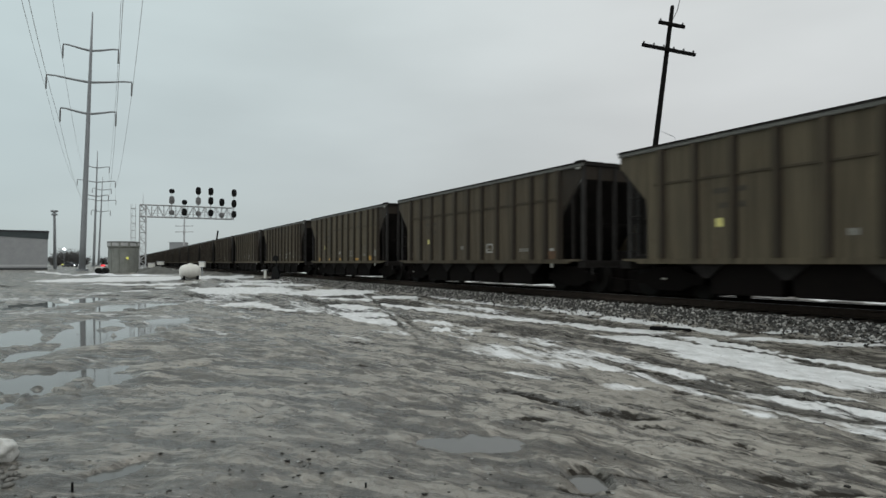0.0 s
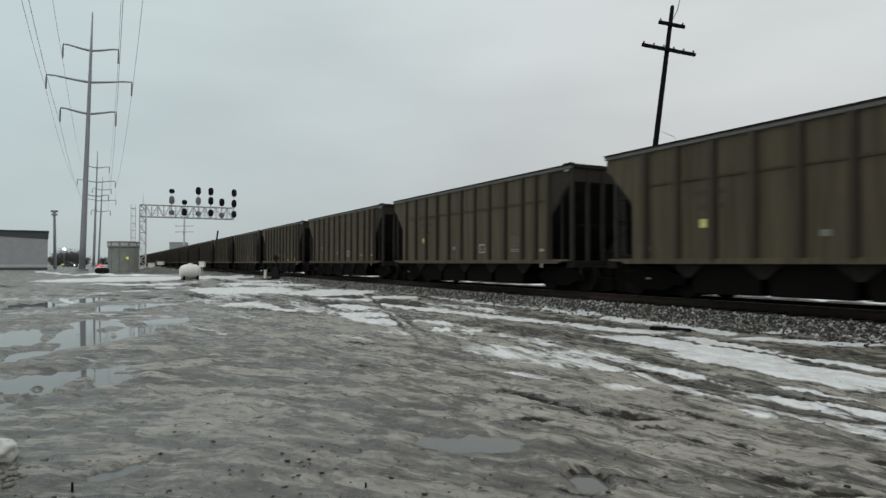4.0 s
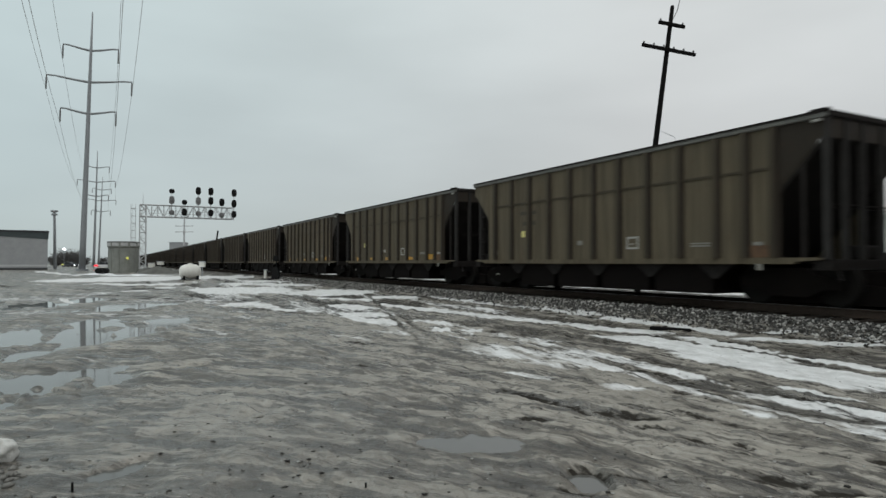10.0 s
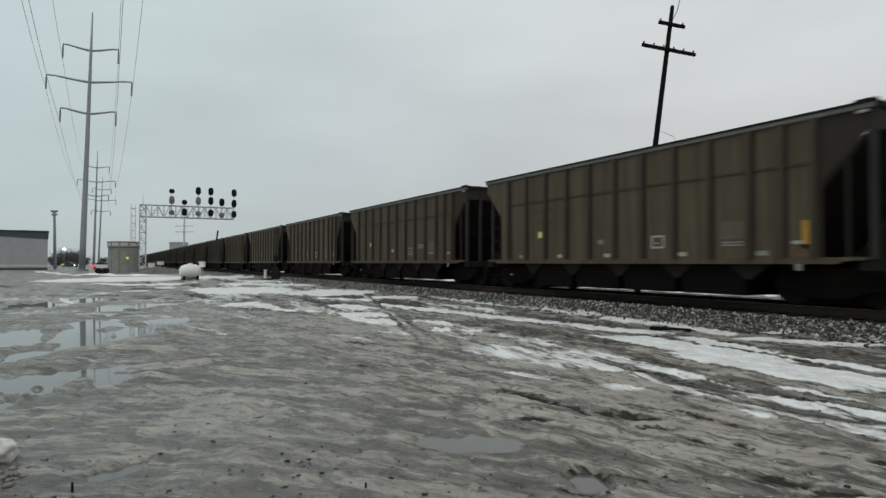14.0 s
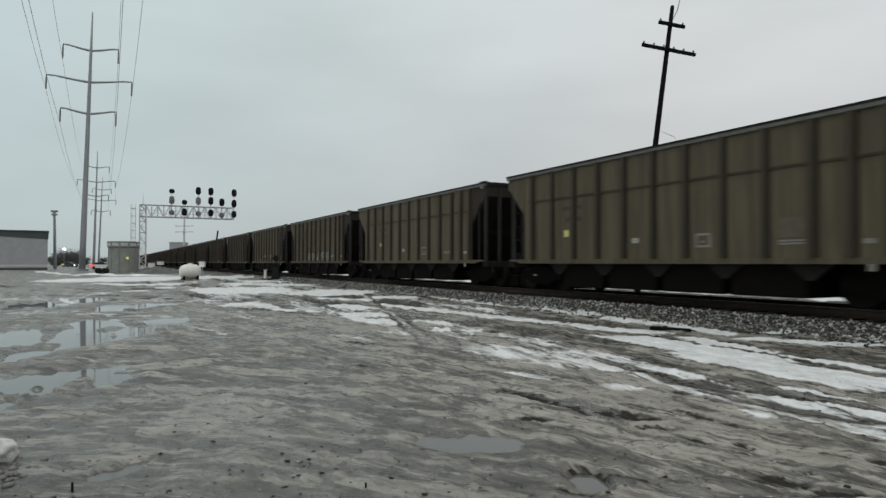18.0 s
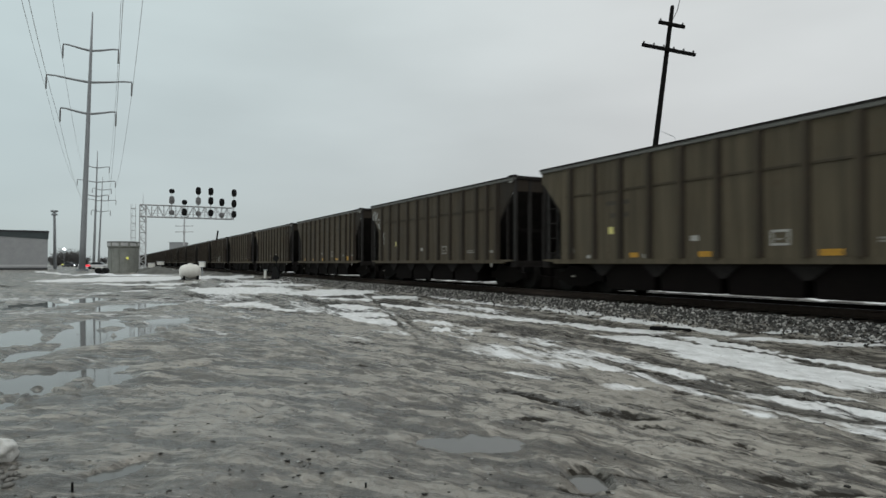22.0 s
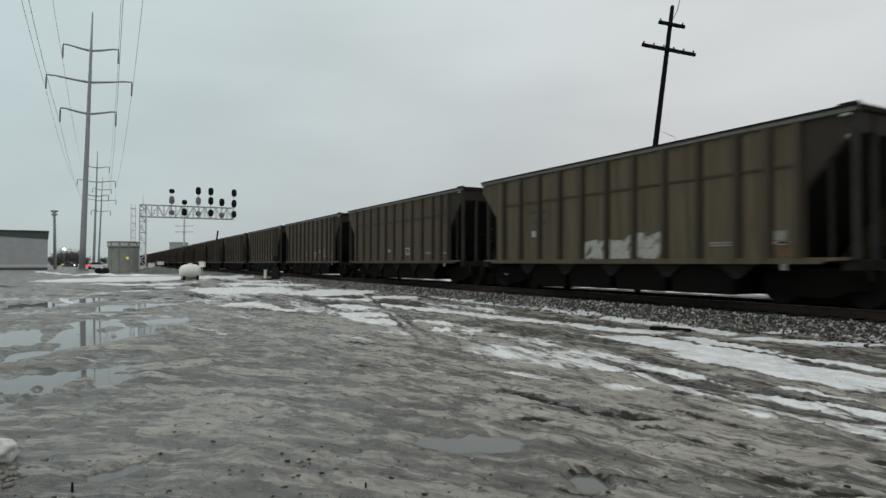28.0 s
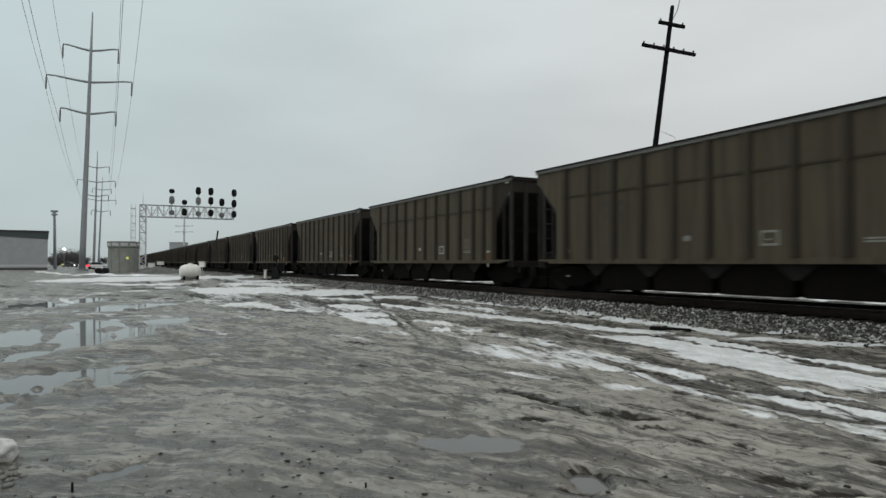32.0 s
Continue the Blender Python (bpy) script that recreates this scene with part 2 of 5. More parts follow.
    # crumbs, cracks and wheel-drawn threads that break up mud and slush alike
    col = n.mix(n.span(hair, 0.55, 0.63, 0.0, 0.55), col, (0.38, 0.362, 0.322))
    col = n.mix(n.span(hair, 0.45, 0.38, 0.0, 0.62), col, (0.036, 0.033, 0.028))
    col = n.mix(n.span(lump, 0.575, 0.63, 0.0, 0.66), col, (0.030, 0.028, 0.024))
    col = n.mix(n.span(grit, 0.54, 0.80, 0.0, 0.35), col, (0.052, 0.049, 0.043))
    film = n.span(drawn((1.2, 0.30), 4), 0.54, 0.56)
    col = n.mix(n.mathop("MULTIPLY", film, 0.55), col, (0.060, 0.057, 0.052))
    # soaked mud near the puddles evens out
    col = n.mix(n.span(attr("wet"), 0.0, 0.7, 0.0, 0.28), col, n.mix(n.span(clod, 0.38, 0.62), (0.098, 0.094, 0.086), (0.152, 0.146, 0.133)))
    mud = n.mathop("ADD", attr("mud"), n.span(hair, 0.3, 0.7, -0.34, 0.34))
    mud = n.mathop("ADD", mud, n.span(lump, 0.3, 0.7, -0.34, 0.34))
    col = n.mix(n.span(mud, 0.30, 0.60, 0.0, 0.92), col, (0.026, 0.023, 0.019))
    snow = n.mathop("ADD", attr("snow"), n.span(streak, 0.3, 0.7, -0.14, 0.14))
    snow = n.mathop("ADD", snow, n.span(thread, 0.3, 0.7, -0.16, 0.16))
    snow = n.mathop("ADD", snow, n.span(hair, 0.3, 0.7, -0.14, 0.14))
    snow = n.mathop("ADD", snow, n.span(lump, 0.3, 0.7, 0.06, -0.06))
    sn = n.span(snow, 0.42, 0.62)
    col = n.mix(sn, col, n.mix(n.span(n.mathop("ADD", n.mathop("MULTIPLY", clod, 0.5), n.mathop("MULTIPLY", thread, 0.5)), 0.36, 0.60), (0.52, 0.52, 0.505), (0.78, 0.78, 0.775)))
    dry = n.span(n.mathop("ADD", clod, n.mathop("MULTIPLY", streak, 0.6)), 0.55, 1.1, 0.32, 0.72)
    soak = n.nt.nodes.new("ShaderNodeMix")
    n.link(attr("wet"), soak.inputs["Factor"])
    n.link(dry, soak.inputs["A"])
    soak.inputs["B"].default_value = 0.22
    rm = n.nt.nodes.new("ShaderNodeMix")
    n.link(sn, rm.inputs["Factor"])
    n.link(soak.outputs["Result"], rm.inputs["A"])
    rm.inputs["B"].default_value = 0.8
    h = n.mathop("ADD", n.mathop("ADD", clod, n.mathop("MULTIPLY", grit, 0.15)), n.mathop("ADD", n.mathop("MULTIPLY", thread, 0.5), n.mathop("MULTIPLY", hair, 0.25)))
    h = n.mathop("SUBTRACT", h, n.mathop("MULTIPLY", lump, 0.35))
    n.bump(n.mathop("ADD", h, n.mathop("MULTIPLY", streak, 0.6)), 0.85, 0.05)
    shine = n.mathop("MULTIPLY", n.mathop("SUBTRACT", 1.0, sn), n.mathop("MULTIPLY", film, 0.85))
    rmix = n.nt.nodes.new("ShaderNodeMix")
    n.link(shine, rmix.inputs["Factor"])
    n.link(rm.outputs["Result"], rmix.inputs["A"])
    rmix.inputs["B"].default_value = 0.14
    dull = n.mathop("MAXIMUM", attr("stony"), n.span(mud, 0.30, 0.65))
    rough = n.mathop("MAXIMUM", rmix.outputs["Result"], n.mathop("MULTIPLY", dull, 0.95))
    return n.done(col, rough, 0.0, n.span(dull, 0.0, 1.0, 0.5, 0.06))


GROUND = ground_material()


def water_material():
    n = Net("puddle_water")
    pos = n.nt.nodes.new("ShaderNodeNewGeometry").outputs["Position"]
    n.bump(n.noise(5.0, 2, 0.5, pos), 0.02, 0.01)
    n.bsdf.inputs["IOR"].default_value = 1.33
    return n.done(n.mix(n.noise(1.4, 4, 0.6, pos), (0.070, 0.069, 0.064), (0.12, 0.118, 0.108)), 0.04, 0.0, 0.5)


WATER = water_material()


def ballast_material():
    n = Net("ballast_stone")
    geo = n.nt.nodes.new("ShaderNodeNewGeometry")
    fine = n.noise(40.0, 3, 0.6, geo.outputs["Position"])
    f = n.mathop("ADD", n.mathop("MULTIPLY", geo.outputs["Random Per Island"], 0.8), n.mathop("MULTIPLY", fine, 0.3))
    ramp = n.nt.nodes.new("ShaderNodeValToRGB")
    el = ramp.color_ramp.elements
    el[0].position, el[0].color = 0.12, (0.022, 0.021, 0.020, 1)
    el[1].position, el[1].color = 0.95, (0.46, 0.445, 0.415, 1)
    e = el.new(0.6)
    e.color = (0.082, 0.079, 0.073, 1)
    n.link(f, ramp.inputs["Fac"])
    return n.done(ramp.outputs["Color"], 0.8, 0.0, 0.3)


STONE = ballast_material()


# ---- mesh helpers ----
def part(name, bm, material, parent=None, label="", smooth=False):
    me = bpy.data.meshes.new(name)
    bm.normal_update()
    bm.to_mesh(me)
    bm.free()
    me.materials.append(material)
    if smooth:
        for p in me.polygons:
            p.use_smooth = True
    ob = new(name, me)
    ob.parent = parent
    if label:
        tagged(ob, label)
    return ob


def again(name, ob, parent, m):
    """Another object on the same mesh, under parent, at the pose m."""
    o = new(name, ob.data)
    o.parent = parent
    o.matrix_basis = m
    return o


def thing(name, label, category, m=Matrix(), group="", kind=""):
    ob = new(name)
    ob.matrix_basis = m
    return tagged(ob, label, category, group, kind)


def box(bm, x0, x1, y0, y1, z0, z1, m=None):
    vs = [bm.verts.new((x, y, z)) for x in (x0, x1) for y in (y0, y1) for z in (z0, z1)]
    for f in ((0, 1, 3, 2), (4, 6, 7, 5), (0, 4, 5, 1), (2, 3, 7, 6), (0, 2, 6, 4), (1, 5, 7, 3)):
        bm.faces.new([vs[i] for i in f])
    if m is not None:
        bmesh.ops.transform(bm, matrix=m, verts=vs)
    return vs


def bevelled(bm, width, segments=1):
    bmesh.ops.bevel(bm, geom=list(bm.edges), offset=width, segments=segments, affect="EDGES", clamp_overlap=True)
    return bm


def tube(bm, a, b, r0, r1=None, seg=8, caps=True):
    """A tapered round bar from a to b."""
    a, b = Vector(a), Vector(b)
    r1 = r0 if r1 is None else r1
    q = (b - a).to_track_quat("Z", "Y")
    rings = []
    for p, r in ((a, r0), (b, r1)):
        rings.append([bm.verts.new(p + q @ Vector((r * math.cos(k * math.tau / seg), r * math.sin(k * math.tau / seg), 0))) for k in range(seg)])
    for k in range(seg):
        bm.faces.new((rings[0][k], rings[0][(k + 1) % seg], rings[1][(k + 1) % seg], rings[1][k]))
    if caps:
        bm.faces.new(rings[0][::-1])
        bm.faces.new(rings[1])
    return bm


def lathe(bm, profile, seg=24, m=None):
    """A round body from (radius, z) pairs."""
    rings = [[bm.verts.new((r * math.cos(k * math.tau / seg), r * math.sin(k * math.tau / seg), z)) for k in range(seg)] for r, z in profile]
    for p, q in zip(rings, rings[1:]):
        for k in range(seg):
            bm.faces.new((p[k], p[(k + 1) % seg], q[(k + 1) % seg], q[k]))
    bm.faces.new(rings[0][::-1])
    bm.faces.new(rings[-1])
    if m is not None:
        bmesh.ops.transform(bm, matrix=m, verts=[v for r in rings for v in r])
    return bm


def prism(bm, outline, axis_from, axis_to, axis="y"):
    """A plate: an outline in two axes drawn out along the third."""
    def at(p, w):
        return {"y": (p[0], w, p[1]), "x": (w, p[0], p[1]), "z": (p[0], p[1], w)}[axis]
    a = [bm.verts.new(at(p, axis_from)) for p in outline]
    b = [bm.verts.new(at(p, axis_to)) for p in outline]
    bm.faces.new(a)
    bm.faces.new(b[::-1])
    for k in range(len(a)):
        j = (k + 1) % len(a)
        bm.faces.new((a[j], a[k], b[k], b[j]))
    bmesh.ops.recalc_face_normals(bm, faces=list(bm.faces))
    return bm


def fbm(x, y, seed, octaves=5, gain=0.5):
    """Smooth value noise on arrays, 0 to 1."""
    total, amp, norm = np.zeros_like(x), 1.0, 0.0
    for o in range(octaves):
        fx, fy = x * 2 ** o + seed * 17.31 + o * 5.7, y * 2 ** o - seed * 9.17 + o * 3.1
        ix, iy = np.floor(fx), np.floor(fy)
        u, v = fx - ix, fy - iy
        u, v = u * u * (3 - 2 * u), v * v * (3 - 2 * v)

        def h(a, b):
            s = np.sin(a * 127.1 + b * 311.7 + seed * 74.7) * 43758.5453
            return s - np.floor(s)
        n = (h(ix, iy) * (1 - u) + h(ix + 1, iy) * u) * (1 - v) + (h(ix, iy + 1) * (1 - u) + h(ix + 1, iy + 1) * u) * v
        total, norm, amp = total + n * amp, norm + amp, amp * gain
    return total / norm


def smooth(a, b, x):
    t = np.clip((x - a) / (b - a), 0, 1)
    return t * t * (3 - 2 * t)


def blob(x, y, cx, cy, lx, ly, turn, soft=0.5, square=2.0):
    """1 inside an ellipse, or a squarer patch, falling to 0 past its edge."""
    c, s = math.cos(radians(turn)), math.sin(radians(turn))
    u, v = ((x - cx) * c + (y - cy) * s) / lx, (-(x - cx) * s + (y - cy) * c) / ly
    return 1 - smooth(1 - soft, 1 + soft, (np.abs(u) ** square + np.abs(v) ** square) ** (1 / square))


# ---- ground ----
RAIL_Z, TRACK_Y = 0.48, 13.89
# patches of lying snow: middle x, y, half length, half width, turn in degrees
SNOW_FAR = [(-59.86, 2.09, 5.31, 9.326, 62), (-62.32, 10.88, 5.44, 5.255, 37), (-31.96, 5.8, 2.51, 3.808, 83), (-43.89, 1.65, 3.64, 1.355, 54), (-39.7, 8.67, 4.03, 1.411, 33),
            (-27.64, 9.04, 1.86, 2.493, 54), (-54.24, -2.55, 2.74, 0.521, 12), (-26.59, -1.34, 1.51, 0.138, 11), (-21.26, 3.77, 0.51, 1.057, 62), (-34.47, 4.07, 4.25, 0.039, -7),
            (-47.24, 10.62, 3.07, 1.486, 19), (-37.78, 2.87, 0.89, 0.79, -58), (-34.19, 0.93, 1.27, 0.455, 34), (-99.34, -6.71, 24.61, 0.744, 10)]
SNOW_MID = [(-18.46, 6.66, 1.21, 0.505, 18), (-15.69, 5.91, 1.08, 0.585, 33), (-13.81, 5.44, 1.51, 0.305, 11), (-20.11, 4.38, 1.2, 0.239, 5), (-17.44, 4.6, 0.89, 0.435, 20),
            (-22.26, 7.8, 1.26, 0.622, 28), (-22.77, 9.98, 1.0, 1.076, 39), (-16.61, 8.13, 2.51, 0.404, 7), (-13.48, 8.51, 1.81, 0.363, 9), (-12.66, 6.47, 0.77, 0.212, 5),
            (-11.21, 5.94, 0.22, 0.25, 35), (-10.89, 6.43, 0.27, 0.207, 51), (-19.36, 11.19, 3.13, 0.245, -3), (-14.94, 11.37, 1.93, 0.214, -3), (-15.36, 9.65, 0.96, 0.145, -17)]
SNOW_NEAR = [(-7.68, 8.26, 1.47, 0.558, 15), (-5.5, 7.75, 1.82, 0.573, -7), (-6.81, 8.05, 1.55, 0.557, 1), (-9.09, 10.65, 1.33, 0.272, -15), (-13.27, 11.08, 0.93, 0.438, 0),
             (-10.97, 10.66, 0.88, 0.334, 2), (-6.53, 10.54, 1.16, 0.233, 36), (-7.77, 11.47, 0.44, 0.197, 43), (-6.42, 8.96, 2.11, 0.19, -13), (-3.82, 6.2, 0.74, 0.091, 0),
             (-10.38, 9.1, 1.51, 0.351, 13), (-5.21, 6.31, 0.64, 0.084, 0), (-6.27, 11.83, 0.48, 0.24, -19), (-4.15, 6.52, 0.48, 0.067, 4), (-6.49, 5.74, 0.58, 0.149, 3)]
# snow trodden and driven thin
DUST_FAR = [(-10.89, 3.62, 0.29, 0.042, -7), (-22.5, 1.18, 1.57, 0.432, 46), (-18.57, 2.91, 1.61, 0.302, 37), (-13.44, 1.8, 1.8, 0.152, 13), (-17.95, 0.88, 1.22, 0.303, 53),
            (-16.4, 3.12, 1.23, 0.291, 36), (-11.37, 3.8, 1.1, 0.147, 20), (-11.27, 4.79, 1.11, 0.199, 9), (-9.75, -0.09, 0.81, 0.075, 34), (-15.95, 1.1, 0.59, 0.386, -88),
            (-10.61, 5.22, 0.78, 0.104, -9), (-26.53, 2.07, 0.73, 0.636, -83), (-20.66, -1.48, 0.83, 0.268, 30), (-13.82, 2.98, 1.08, 0.144, 25)]
DUST_NEAR = [(-7.89, 5.46, 1.37, 0.522, 9), (-6.78, 5.36, 0.56, 0.375, 14), (-8.94, 6.82, 0.78, 0.211, 25),
             (-5.2, 4.92, 0.34, 0.21, 13), (-4.79, 5.46, 0.49, 0.092, -13), (-6.31, 4.52, 0.45, 0.15, 42), (-4.45, 5.54, 0.43, 0.081, -8),
             (-3.51, 5.18, 0.26, 0.1, -7), (-4.93, 8.75, 0.49, 0.086, -9)]
# pale banks of slush and silt
SLUSH = [(-5.93, 0.94, 0.56, 0.49, 62), (-5.19, 1.15, 0.28, 0.075, 33), (-3.53, 3.77, 0.39, 0.248, 26), (-4.09, 3.9, 0.48, 0.153, 33), (-3.18, 3.56, 0.25, 0.105, 58),
         (-3.57, 2.16, 0.2, 0.039, 30), (-3.97, 3.08, 0.25, 0.047, 10), (-5.39, 1.85, 0.79, 0.097, 13), (-4.9, 1.66, 0.37, 0.092, 14), (-4.15, 1.69, 0.12, 0.05, 80),
         (-5.02, -0.13, 0.13, 0.11, 62), (-5.32, 0.14, 0.17, 0.08, 37), (-9.4, 0.91, 0.58, 0.262, -88), (-3.78, 1.74, 0.08, 0.03, 39), (-3.54, 5.02, 0.31, 0.191, 24)]
SLUSH_LOW = [(-8.79, 3.26, 0.3, 0.212, 51), (-8.03, 3.53, 0.19, 0.131, 39), (-6.2, 3.3, 0.24, 0.076, 25), (-3.12, 4.44, 0.2, 0.167, 27), (-2.62, 4.59, 0.25, 0.115, 12), (-3.12, 5.62, 0.3, 0.16, -8), (-2.68, 3.27, 0.23, 0.052, 50), (-7.47, 0.74, 0.34, 0.185, 62),
             (-6.84, 1.6, 0.49, 0.155, 44), (-6.3, 2.62, 0.52, 0.138, 46), (-5.13, 2.92, 0.47, 0.16, 34), (-7.03, 3.0, 0.53, 0.236, 41), (-3.7, 4.54, 0.32, 0.125, 0),
             (-8.05, 2.14, 0.58, 0.198, 52), (-5.21, 3.55, 0.45, 0.11, 4)]
# hollows that hold water
HOLLOWS = [(-11.42, -1.23, 0.39, 1.89, 62), (-14.6, 0.10, 1.0, 3.9, 62), (-14.3, -1.55, 0.85, 4.2, 62), (-8.71, -0.76, 0.72, 1.69, 62), (-8.74, -0.25, 0.61, 0.66, 62), (-4.3, 2.49, 0.39, 0.22, 62),
           (-3.13, 2.62, 0.16, 0.26, 62), (-4.91, 0.15, 0.11, 0.22, 62), (-25.25, -1.55, 1.16, 4.03, 62), (-22.25, 0.38, 1.07, 2.48, 62)]
# higher ground between them
ISLES = [(-10.49, -0.19, 0.72, 0.64, 62), (-10.36, -1.1, 0.28, 0.29, 62), (-19.07, -0.67, 0.62, 1.22, 62), (-15.23, 0.04, 0.14, 0.35, 62), (-16.6, -1.25, 0.35, 0.30, 62),
         (-9.92, -0.68, 0.23, 0.18, 62), (-7.73, -0.72, 0.07, 0.16, 62), (-6.71, -0.3, 0.13, 0.17, 62), (-6.45, -0.45, 0.05, 0.06, 62),
         (-16.99, -1.7, 0.25, 0.39, 62), (-7.72, -0.37, 0.24, 0.08, 62), (-8.32, -0.73, 0.1, 0.06, 62)]
# wet dark scars
SCARS = [(-5.25, 3.82, 0.43, 0.069, 12), (-4.62, 3.91, 0.18, 0.044, -1), (-4.25, 4.14, 0.25, 0.127, 32), (-3.46, 4.06, 0.15, 0.043, 8), (-3.21, 2.81, 0.15, 0.111, 21),
         (-2.59, 3.76, 0.19, 0.083, 38), (-6.21, 3.78, 0.09, 0.064, 41), (-4.6, 3.29, 0.16, 0.045, 26), (-2.58, 4.11, 0.05, 0.052, 34), (-10.31, 3.8, 0.40, 0.06, 20),
         (-2.4, 4.72, 0.08, 0.072, 14), (-4.7, 5.31, 0.12, 0.069, 18), (-3.85, 4.05, 0.11, 0.047, 39), (-3.18, 4.26, 0.09, 0.042, 7), (-2.65, 4.59, 0.11, 0.044, 15)]
SCARS_LOW = [(-2.96, 2.98, 0.11, 0.051, 27), (-8.04, 3.01, 0.12, 0.05, 40), (-10.55, 6.77, 0.24, 0.16, 7), (-7.84, 4.81, 0.08, 0.105, 19),
             (-5.83, 1.19, 0.10, 0.02, 49), (-2.98, 2.51, 0.12, 0.037, 39), (-2.23, 3.91, 0.21, 0.062, 50), (-4.75, 3.95, 0.1, 0.039, 16)]
# wheel tracks that run through snow and slush
TRACKS = [(-16.83, 7.04, 6.71, 0.062, -18), (-20.71, 6.26, 5.02, 0.148, -11), (-18.67, 4.8, 2.95, 0.148, -2), (-6.38, 6.7, 1.9, 0.135, -13), (-5.43, 8.98, 0.94, 0.106, 3),
          (-6.07, 8.67, 1.97, 0.077, -11), (-11.7, 9.78, 2.61, 0.215, 3), (-12.22, 7.24, 2.3, 0.228, 6), (-9.25, 7.7, 2.27, 0.164, -1), (-5.63, 5.99, 1.22, 0.128, -7),
          (-4.09, 6.2, 0.9, 0.082, 7), (-3.78, 5.73, 0.54, 0.093, 5), (-5.79, 9.81, 0.69, 0.276, 17), (-29.8, 3.59, 4.22, 0.349, 12), (-13.4, 6.22, 3.24, 0.078, -18),
          (-3.72, 4.67, 0.69, 0.094, 13)]
WATER_Z = -0.016


def turned(x, y, degrees):
    c, s = math.cos(radians(degrees)), math.sin(radians(degrees))
    return x * c + y * s, -x * s + y * c


def streaks(x, y, along_scale, across_scale, seed, octaves=4):
    """Wheel-drawn streaks: along the track beyond, swinging across the yard nearer to."""
    out = np.zeros_like(x)
    a, b, c = smooth(4.2, 5.6, y), smooth(2.2, 3.2, y), smooth(0.4, 1.6, y)
    for w, deg, k in ((a, -4, 0), (b - a, 14, 1), (c - b, 34, 2), (1 - c, 56, 3)):
        u, v = turned(x, y, deg)
        out = out + w * fbm(u * along_scale, v * across_scale, seed + k, octaves)
    return out


def ground_fields(x, y):
    """Height, snow, slush and wetness over the plane."""
    r = np.sqrt(x * x + y * y)
    near = 1 - smooth(60, 140, r)
    wx = x + 0.9 * (fbm(x * 0.5, y * 0.9, 3, 5) - 0.5) + 0.28 * (fbm(x * 3.1, y * 3.1, 61, 3) - 0.5)
    wy = y + 0.5 * (fbm(x * 0.45, y * 1.1, 5, 5) - 0.5) + 0.28 * (fbm(x * 3.3, y * 3.3, 63, 3) - 0.5)
    ex = x + 0.7 * (fbm(x * 0.9, y * 1.4, 7, 4) - 0.5)
    ey = y + 0.34 * (1 - 0.75 * smooth(6.3, 7.2, y) * (1 - smooth(14, 20, r))) * (fbm(x * 0.8, y * 1.7, 9, 5) - 0.5)
    hollow, isle, snow, slush, scar = np.zeros_like(x), np.zeros_like(x), np.zeros_like(x), np.zeros_like(x), np.zeros_like(x)
    for p in HOLLOWS:
        hollow = np.maximum(hollow, blob(wx, wy, *p, soft=0.35, square=2.8))
    for p in ISLES:
        hollow = hollow * (1 - blob(wx, wy, *p, soft=0.45))
        isle = np.maximum(isle, blob(wx, wy, *p, soft=0.6))
    hollow = hollow * (1 - 0.95 * smooth(0.585, 0.62, fbm(x * 0.9, y * 2.0, 65, 4)) * smooth(6.0, 6.5, r))
    for p in SNOW_FAR + SNOW_MID + SNOW_NEAR:
        snow = np.maximum(snow, blob(ex, ey, *p, soft=0.3, square=3.0))
    for p in DUST_FAR:
        snow = np.maximum(snow, 0.50 * blob(ex, ey, *p, soft=0.5))
    for p in DUST_NEAR:
        snow = np.maximum(snow, 0.56 * blob(ex, ey, *p, soft=0.5))
    for p in SLUSH + SLUSH_LOW:
        slush = np.maximum(slush, blob(ex, ey, *p, soft=0.6))
    for p in SCARS + SCARS_LOW + TRACKS:
        scar = np.maximum(scar, blob(ex * 0.5 + x * 0.5, ey * 0.3 + y * 0.7, *p, soft=0.5, square=3.0))
    mud = np.zeros_like(x)
    for p in SCARS + SCARS_LOW:
        mud = np.maximum(mud, 0.8 * blob(ex * 0.35 + x * 0.65, ey * 0.35 + y * 0.65, *p, soft=0.85))
    mud = np.maximum(mud, 0.45 * scar)
    ruts = streaks(x, y, 0.22, 1.7, 11)
    fine = streaks(x, y, 0.9, 5.0, 31)
    drag = streaks(x, y, 0.16, 3.0, 41, 5)
    lane = smooth(2.6, 4.4, y)
    lumps = fbm(x * 1.1, y * 1.3, 13, 6, 0.58)
    crumb = fbm(x * 5.0, y * 6.5, 15, 4, 0.6)
    flake = fbm(x * 2.4, y * 2.7, 19, 5, 0.58)
    edge = 1 - np.abs(2 * fbm(x * 2.2, y * 3.0, 17, 5, 0.6) - 1)
    soft = 1 - smooth(2.0, 4.0, y)
    relief = 0.040 * (ruts - 0.5) + 0.130 * (1 - 0.65 * lane) * (lumps - 0.5) + 0.09 * lane * (drag - 0.5) + 0.022 * (fine - 0.5) + 0.045 * (flake - 0.5) + 0.055 * (crumb - 0.5) + 0.016 * (edge - 0.8)
    near_left = (1 - smooth(1.6, 3.6, y)) * (1 - smooth(5.0, 9.0, r))
    z = relief * (1 - 0.86 * hollow) * (1 - 0.2 * near_left) + 0.020 + 0.012 * smooth(3, 5, y)
    z = z - 0.042 * hollow + 0.018 * isle - 0.02 * scar - 0.004 * soft
    z = z + 0.022 * smooth(0.35, 0.8, snow) * (0.6 + 0.8 * lumps)
    z = np.where((hollow < 0.15) & (z < WATER_Z + 0.008), WATER_Z + 0.008, z)
